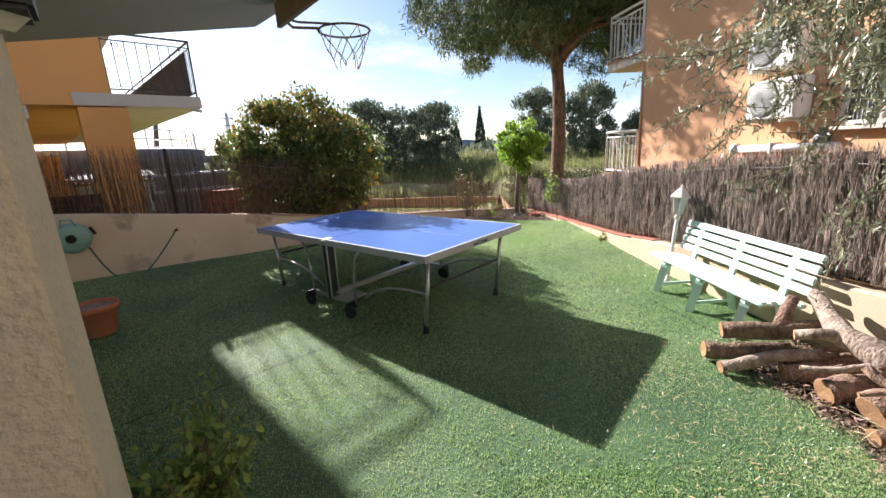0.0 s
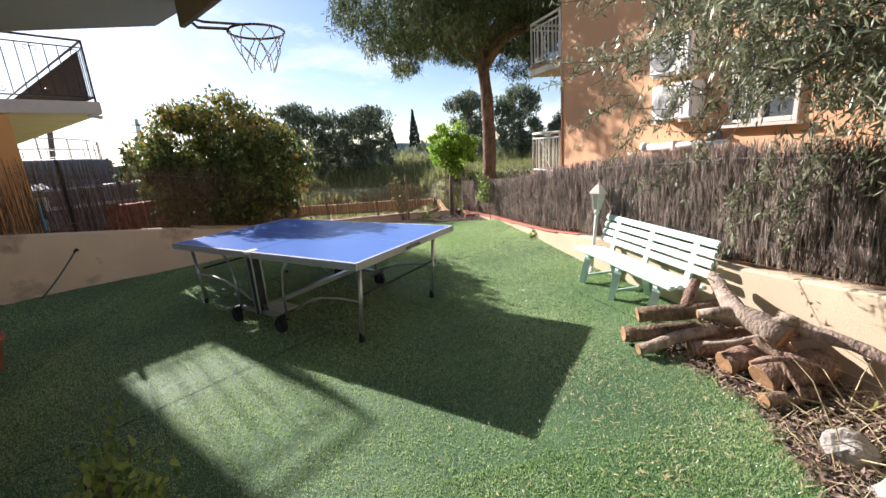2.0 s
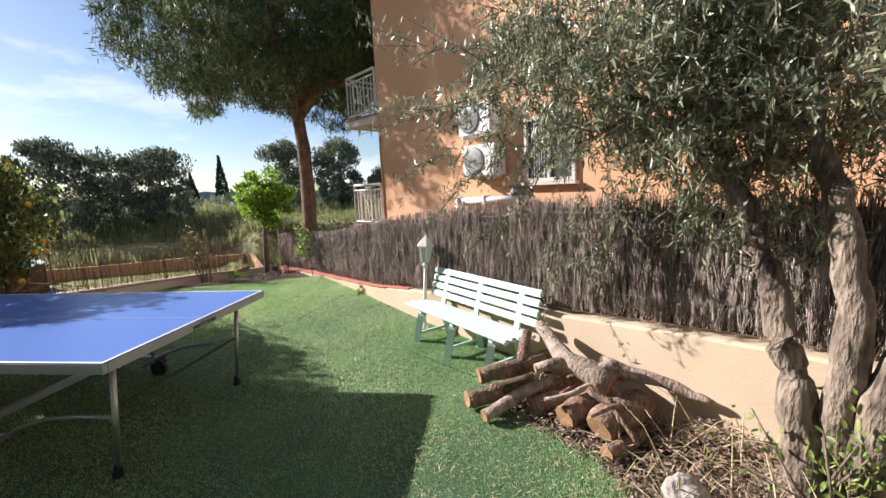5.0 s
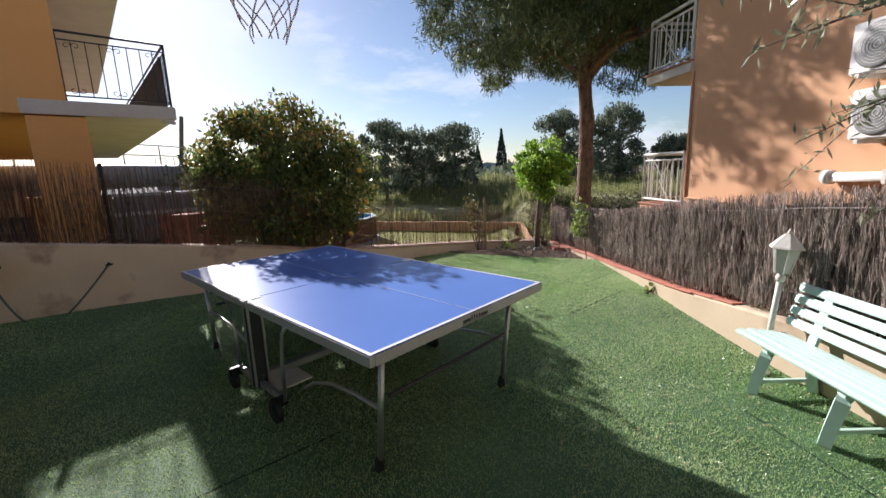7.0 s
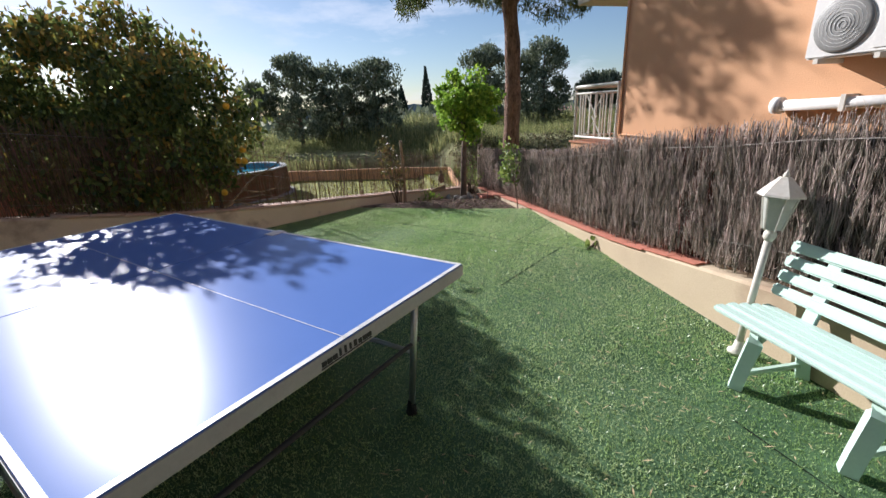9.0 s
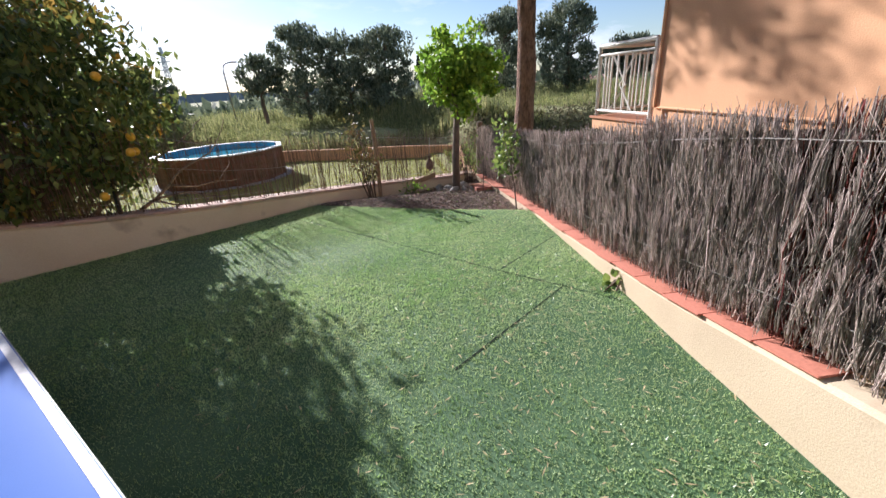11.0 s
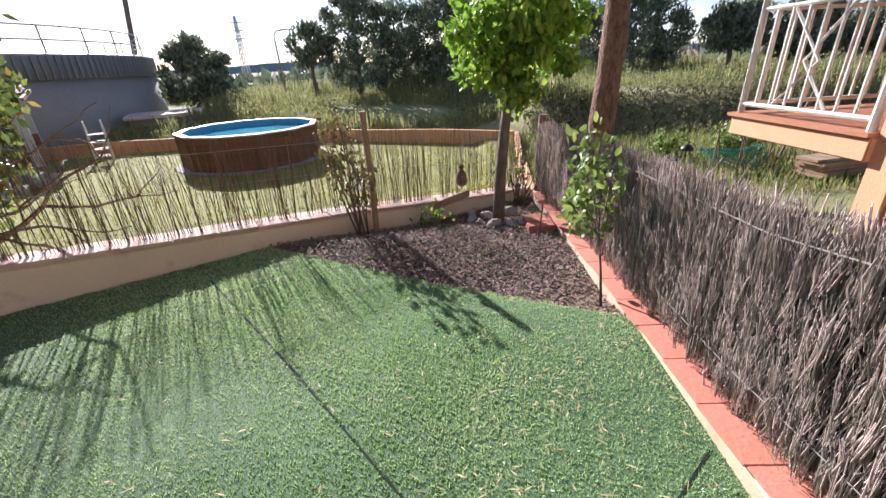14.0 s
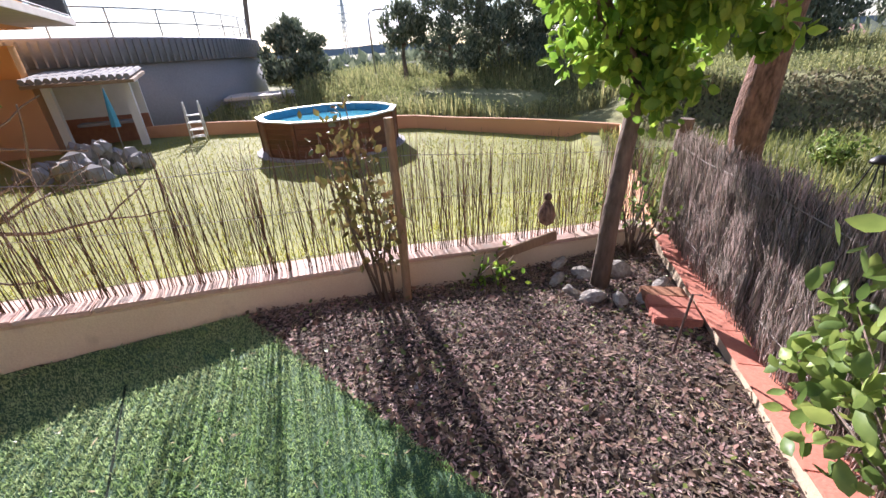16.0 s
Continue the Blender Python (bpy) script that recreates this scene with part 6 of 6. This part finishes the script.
for x, y, top, w, tf in ((-3.9, 34.5, 5.1, 4.7, 0.15), (-1.1, 35.4, 4.7, 4.7, 0.12), (1.6, 35.0, 5.0, 4.4, 0.12), (10.4, 37.0, 5.9, 4.4, 0.16), (14.1, 34.0, 5.7, 4.7, 0.16), (17.7, 32.3, 3.2, 3.5, 0.42), (20.6, 31.2, 3.5, 3.0, 0.2), (24.0, 30.5, 3.0, 3.6, 0.3), (28.0, 29.0, 3.0, 4.0, 0.25)):
    far_pine(x, y, top - outer_z(x, y), w, frng, trunk=tf)
far_pine(-6.5, 33.9, 3.5 - outer_z(-6.5, 33.9), 2.8, frng, "thin distant pine with an open crown", 0.5, 900, 0.3)
far_pine(-13.4, 33.0, 3.1 - outer_z(-13.4, 33.0), 4.0, frng, "broad round dark tree beside the tank", 0.08, 3800, 0.3)
for x, y, h, w in ((10.0, 68.0, 8.0, 1.5), (6.25, 68.0, 5.5, 1.4)):
    z = outer_z(x, y)
    cy = thing("cypress_tree", pose(x, y, z), "slender dark cypress on the horizon", "tree", "cypresses on the horizon")
    part("trunk", tubebm([(0, 0, -0.2), (0, 0, h * 0.6)], 0.12, 6), M_TRUNK, cy)
    u = frng.random(2600)
    rr = 0.6 * w * np.clip(np.sin(np.pi * np.clip(u, 0.02, 1) ** 0.55), 0.03, 1) * (0.6 + 0.4 * np.sqrt(frng.random(2600)))
    a = frng.uniform(0, 6.283, 2600)
    leaves("crown", np.stack([rr * np.cos(a), rr * np.sin(a), 0.1 + u * (h - 0.3)], -1), 0.4, 0.13, M_CYP, cy, frng, 0.5)

# tall weeds on the bank and field, and low scrub far off
n = 60000
az = frng.uniform(-42, 48, n)
d = frng.uniform(19, 46, n)
wx, wyy = 1.2 + d * np.sin(np.radians(az)), 4 + d * np.cos(np.radians(az))
ok = ((wyy > 24.5) | ((wx > 5.0) & (wyy > 21.6))) & (np.hypot(wx + 27.3, wyy - 27.7) > 14) & (np.hypot(wx + 13.0, wyy - 28.6) > 2.4)
patch = np.array([noise.noise(Vector((x * 0.16, y * 0.16, 0))) for x, y in zip(wx, wyy)])
ok &= patch > -0.28
wx, wyy, patch, d = wx[ok], wyy[ok], patch[ok], d[ok]
wz = np.array([outer_z(x, y) for x, y in zip(wx, wyy)])
hh = np.clip(0.7 + 1.5 * patch, 0.35, 1.5) * frng.uniform(0.5, 1.2, len(wx))
v, f = scatter(LEAF_V, LEAF_F, np.stack([wx, wyy, wz - 0.05], -1), rots(frng, len(wx), 0.35), np.stack([hh * 0.06, hh * 0.06, hh], -1))
n = 100000
k = frng.integers(0, len(wx), n)
fl = leaves("field_flowers", np.stack([wx[k] + frng.normal(0, 0.12, n), wyy[k] + frng.normal(0, 0.12, n), wz[k] + hh[k] * frng.uniform(0.2, 1.05, n)], -1), 0.1, 0.045, M_WEEDL, None, frng)
tagged(fl, "yellow-green seed heads and leaves of the field weeds", "weeds", kind="stuff")
tagged(fast_mesh("field_weeds", v, f, M_WEED, label="tall yellow-green weeds and grasses in the field"), category="weeds", kind="stuff")
n = 2600
az, d = frng.uniform(-60, 60, n), frng.uniform(50, 150, n)
wx, wyy = 1.2 + d * np.sin(np.radians(az)), 4 + d * np.cos(np.radians(az))
ok = np.hypot(wx + 27.3, wyy - 27.7) > 16
wx, wyy = wx[ok], wyy[ok]
pos = np.concatenate([np.array([x, y, outer_z(x, y) + 0.4]) + ball_points(frng, 11, 0.5) * np.array([2.2, 2.2, 1.1]) for x, y in zip(wx, wyy)])
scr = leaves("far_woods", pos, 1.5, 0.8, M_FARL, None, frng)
tagged(scr, "low dark scrub and far woodland", "woods", kind="stuff")

# scrub on the face of the bank, dark partly to stand for its shade
n = 9000
bx, by = frng.uniform(4.6, 22, n), frng.uniform(20.2, 23.2, n)
bz = np.array([outer_z(x, y) for x, y in zip(bx, by)])
bank = leaves("bank_scrub", np.stack([bx, by, bz + frng.uniform(0, 0.25, n)], -1), 0.16, 0.07, M_BANKL, None, frng)
tagged(bank, "ivy and scrub on the bank, dark partly for its shade", "scrub", kind="stuff")

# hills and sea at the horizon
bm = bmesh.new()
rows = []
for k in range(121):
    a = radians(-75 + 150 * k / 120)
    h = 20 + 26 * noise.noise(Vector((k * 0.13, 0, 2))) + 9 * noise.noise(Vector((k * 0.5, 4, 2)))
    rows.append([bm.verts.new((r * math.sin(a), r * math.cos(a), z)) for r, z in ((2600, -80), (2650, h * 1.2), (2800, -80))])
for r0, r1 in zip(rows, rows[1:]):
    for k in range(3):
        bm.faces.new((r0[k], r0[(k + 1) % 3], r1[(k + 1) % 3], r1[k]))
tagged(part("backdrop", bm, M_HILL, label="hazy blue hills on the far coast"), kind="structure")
fh = thing("far_house", pose(36, 52, -2, 0, 0, 20), "distant pink roofed house behind trees", "house", "houses far off")
part("wall", boxbm(-6, 6, -4, 4, 0, 2.4), M_SLAB, fh)
bm = prism(bmesh.new(), [(-4.6, 2.4), (4.6, 2.4), (0, 3.8)], -6.5, 6.5)
bm.transform(pose(0, 0, 0, 90, 0, 90))
part("roof", bm, M_PINK, fh)
for k in range(4):
    w = part("window", boxbm(-4.6 + 2.6 * k, -3.6 + 2.6 * k, -4.06, -3.98, 0.9, 1.9), M_BLACK, fh)
copy_thing(fh, pose(23, 60, -2.6, 0, 0, -15))

# ---- garden on the east side beyond the fence ----
net = thing("shade_net", pose(8.25, 15.7, -1.2, 0, 0, 8), "teal green shade net over garden sticks", "net")
bm = bmesh.new()


def net_point(i, j):
    u, w = i / 20, j / 9
    return Vector((-0.7 + 1.4 * u, -0.25 + 0.5 * w, 0.22 + 0.3 * math.sin(2.6 * w) - 0.1 * math.sin(3.1 * u) + 0.08 * noise.noise(Vector((u * 5, w * 3, 1)))))


for i in range(21):
    tube(bm, [net_point(i, j) for j in range(10)], 0.009, 4)
for j in range(10):
    tube(bm, [net_point(i, j) for i in range(21)], 0.009, 4)
part("cloth", bm, M_NET, net, smooth=True)
for s in (-0.7, -0.1, 0.6):
    part("stick", tubebm([(s, -0.3, -0.1), (s + 0.06, -0.22, 0.95)], 0.016, 6), M_TRUNK, net)
    part("stick", tubebm([(s + 0.2, -0.3, -0.1), (s + 0.03, -0.22, 1.0)], 0.013, 6), M_TRUNK, net)
bl = thing("bollard_lamp", pose(6.95, 15.25, -1.21) @ Matrix.Scale(0.62, 4), "small black mushroom garden lamp on legs", "lamp")
part("cap", lathebm([(0.22, 0.95), (0.2, 1.02), (0.1, 1.12), (0.02, 1.15)], 14), M_BLACK, bl, smooth=True)
for a in (0, 120, 240):
    part("leg", tubebm([(0.1 * math.cos(radians(a)), 0.1 * math.sin(radians(a)), 0.95), (0.35 * math.cos(radians(a)), 0.35 * math.sin(radians(a)), 0)], 0.02, 5), M_BLACK, bl)
stk = thing("board_stack", pose(10.3, 15.0, -1.12, 0, 0, 15), "stack of weathered boards on the ground", "boards")
for k in range(6):
    part("board", boxbm(-1.2, 1.2, -0.3 + 0.02 * k, 0.3 - 0.01 * k, 0.06 * k, 0.05 + 0.06 * k, pose(0.05 * math.sin(k), 0, 0, 0, 0, 3 * math.sin(k * 2))), M_WOOD, stk)
for i, (x, y, h) in enumerate(((7.4, 17.2, 0.7), (8.6, 16.6, 0.9), (9.4, 17.3, 0.7))):
    bush("garden_shrub", pose(x, y, outer_z(x, y)), "low green garden shrub in the next plot", brng, 26, h, 0.5, M_SHRUB, 22, 0.1, 0.05)
bp = thing("tilted_pole", pose(9.7, 16.3, -1.2, 0, 14, 0), "thin tilted pole in the next plot", "pole")
part("rod", tubebm([(0, 0, 0), (0, 0, 1.6)], 0.03, 6), M_TRUNK, bp)

n = 26000
gx, gy = frng.uniform(3.5, 17, n), frng.uniform(10.5, 21.2, n)
ok = np.array([noise.noise(Vector((x * 0.6, y * 0.6, 3))) for x, y in zip(gx, gy)]) > -0.3
ok &= ~((gx < 13) & (gy < 13.5) & (gx > 4.6))
gx, gy = gx[ok], gy[ok]
gz = np.array([outer_z(x, y) for x, y in zip(gx, gy)])
hh = frng.uniform(0.1, 0.32, len(gx))
v, f = scatter(LEAF_V, LEAF_F, np.stack([gx, gy, gz - 0.02], -1), rots(frng, len(gx), 0.6), np.stack([hh * 0.12, hh * 0.12, hh], -1))
tagged(fast_mesh("rough_grass", v, f, M_GRASSR, label="rough dark green grass in the next plot"), category="grass", kind="stuff")

# ---- yard behind the reed screen to the west ----
for i, (a, b, zt) in enumerate((((-4.9, 8.4), (-3.6, 9.4), 1.38), ((-4.8, 8.1), (-3.5, 9.1), 1.08))):
    lw = thing("planter_wall", pose(a[0], a[1], -0.7, 0, 0, math.degrees(math.atan2(b[1] - a[1], b[0] - a[0]))), "low planter wall with a pale coping", "planter", "planter walls in the yard")
    l = math.hypot(b[0] - a[0], b[1] - a[1])
    part("wall", boxbm(0, l, 0, 0.14, 0, zt + 0.64), M_CONC, lw)
    part("coping", boxbm(-0.02, l + 0.02, -0.03, 0.17, zt + 0.643, zt + 0.69), M_WHITE, lw)
tr = thing("terracotta_trough", pose(-3.45, 8.1, -0.62, 0, 0, 38), "large terracotta coloured planter box", "planter")
part("box", boxbm(-0.45, 0.45, -0.2, 0.2, 0, 1.66, bevel=0.02), M_TERRA, tr)
# coils in bright steel stand in for glints on metal garden chairs
for i, (x, y, z) in enumerate(((-4.35, 7.55, 0.62), (-4.0, 7.75, 0.58), (-3.75, 7.95, 0.56))):
    ch = thing("coiled_hose", pose(x, y, z), "black and steel coils standing in for shiny garden chairs", "hose", "hose coils on the ledge")
    for j in range(4):
        pts = [((0.24 - 0.02 * j) * math.cos(t * 0.42 + i), (0.2 - 0.02 * j) * math.sin(t * 0.42 + i), 0.03 * j + 0.03 * math.sin(t * 0.8 + j)) for t in range(16)]
        part("coil", tubebm(pts, 0.017, 6), M_STEEL if j % 3 else M_BLACK, ch, smooth=True)
lg = thing("stone_ledge", pose(-4.3, 7.5, -0.7, 0, 0, 33), "dark ledge behind the low wall", "ledge", kind="structure")
part("block", boxbm(-1.4, 1.2, -0.05, 0.75, 0, 1.24), M_CONC, lg)
# slabs added in white so the dark yard shows lit wet tile
for k in range(3):
    part("paving_slab", boxbm(0.2 + 0.31 * k, 0.5 + 0.31 * k, 0.12, 0.62, 1.244, 1.262, bevel=0.004), M_WHITE, lg, "pale paving slab, white in place of wet shine")
tp = thing("dark_panel", pose(-5.35, 7.0, 0.3, 0, 0, 33), "dark shade panel in a pale frame", "panel")
part("sheet", boxbm(-0.35, 0.35, 0, 0.02, 0, 0.85), M_SCREEN, tp)
part("frame", boxbm(-0.37, -0.345, -0.005, 0.025, 0, 0.87), M_WHITE, tp)
for i, (x0, x1) in enumerate(((-7.2, -4.5),)):
    bm = bmesh.new()
    prev = None
    for k in range(15):
        x = x0 + (x1 - x0) * k / 14
        c = [bm.verts.new((x, wall_y(x) + o, lerp_table(x, WALL_LT) + zz)) for o, zz in ((0.14, 0.0), (0.14, 0.2), (0.146, 0.2), (0.146, 0.0))]
        if prev:
            for j in range(4):
                bm.faces.new((prev[j], prev[(j + 1) % 4], c[(j + 1) % 4], c[j]))
        prev = c
    part("shade_cloth", bm, M_SCREEN, reed, "dark shade cloth along the foot of the screen")
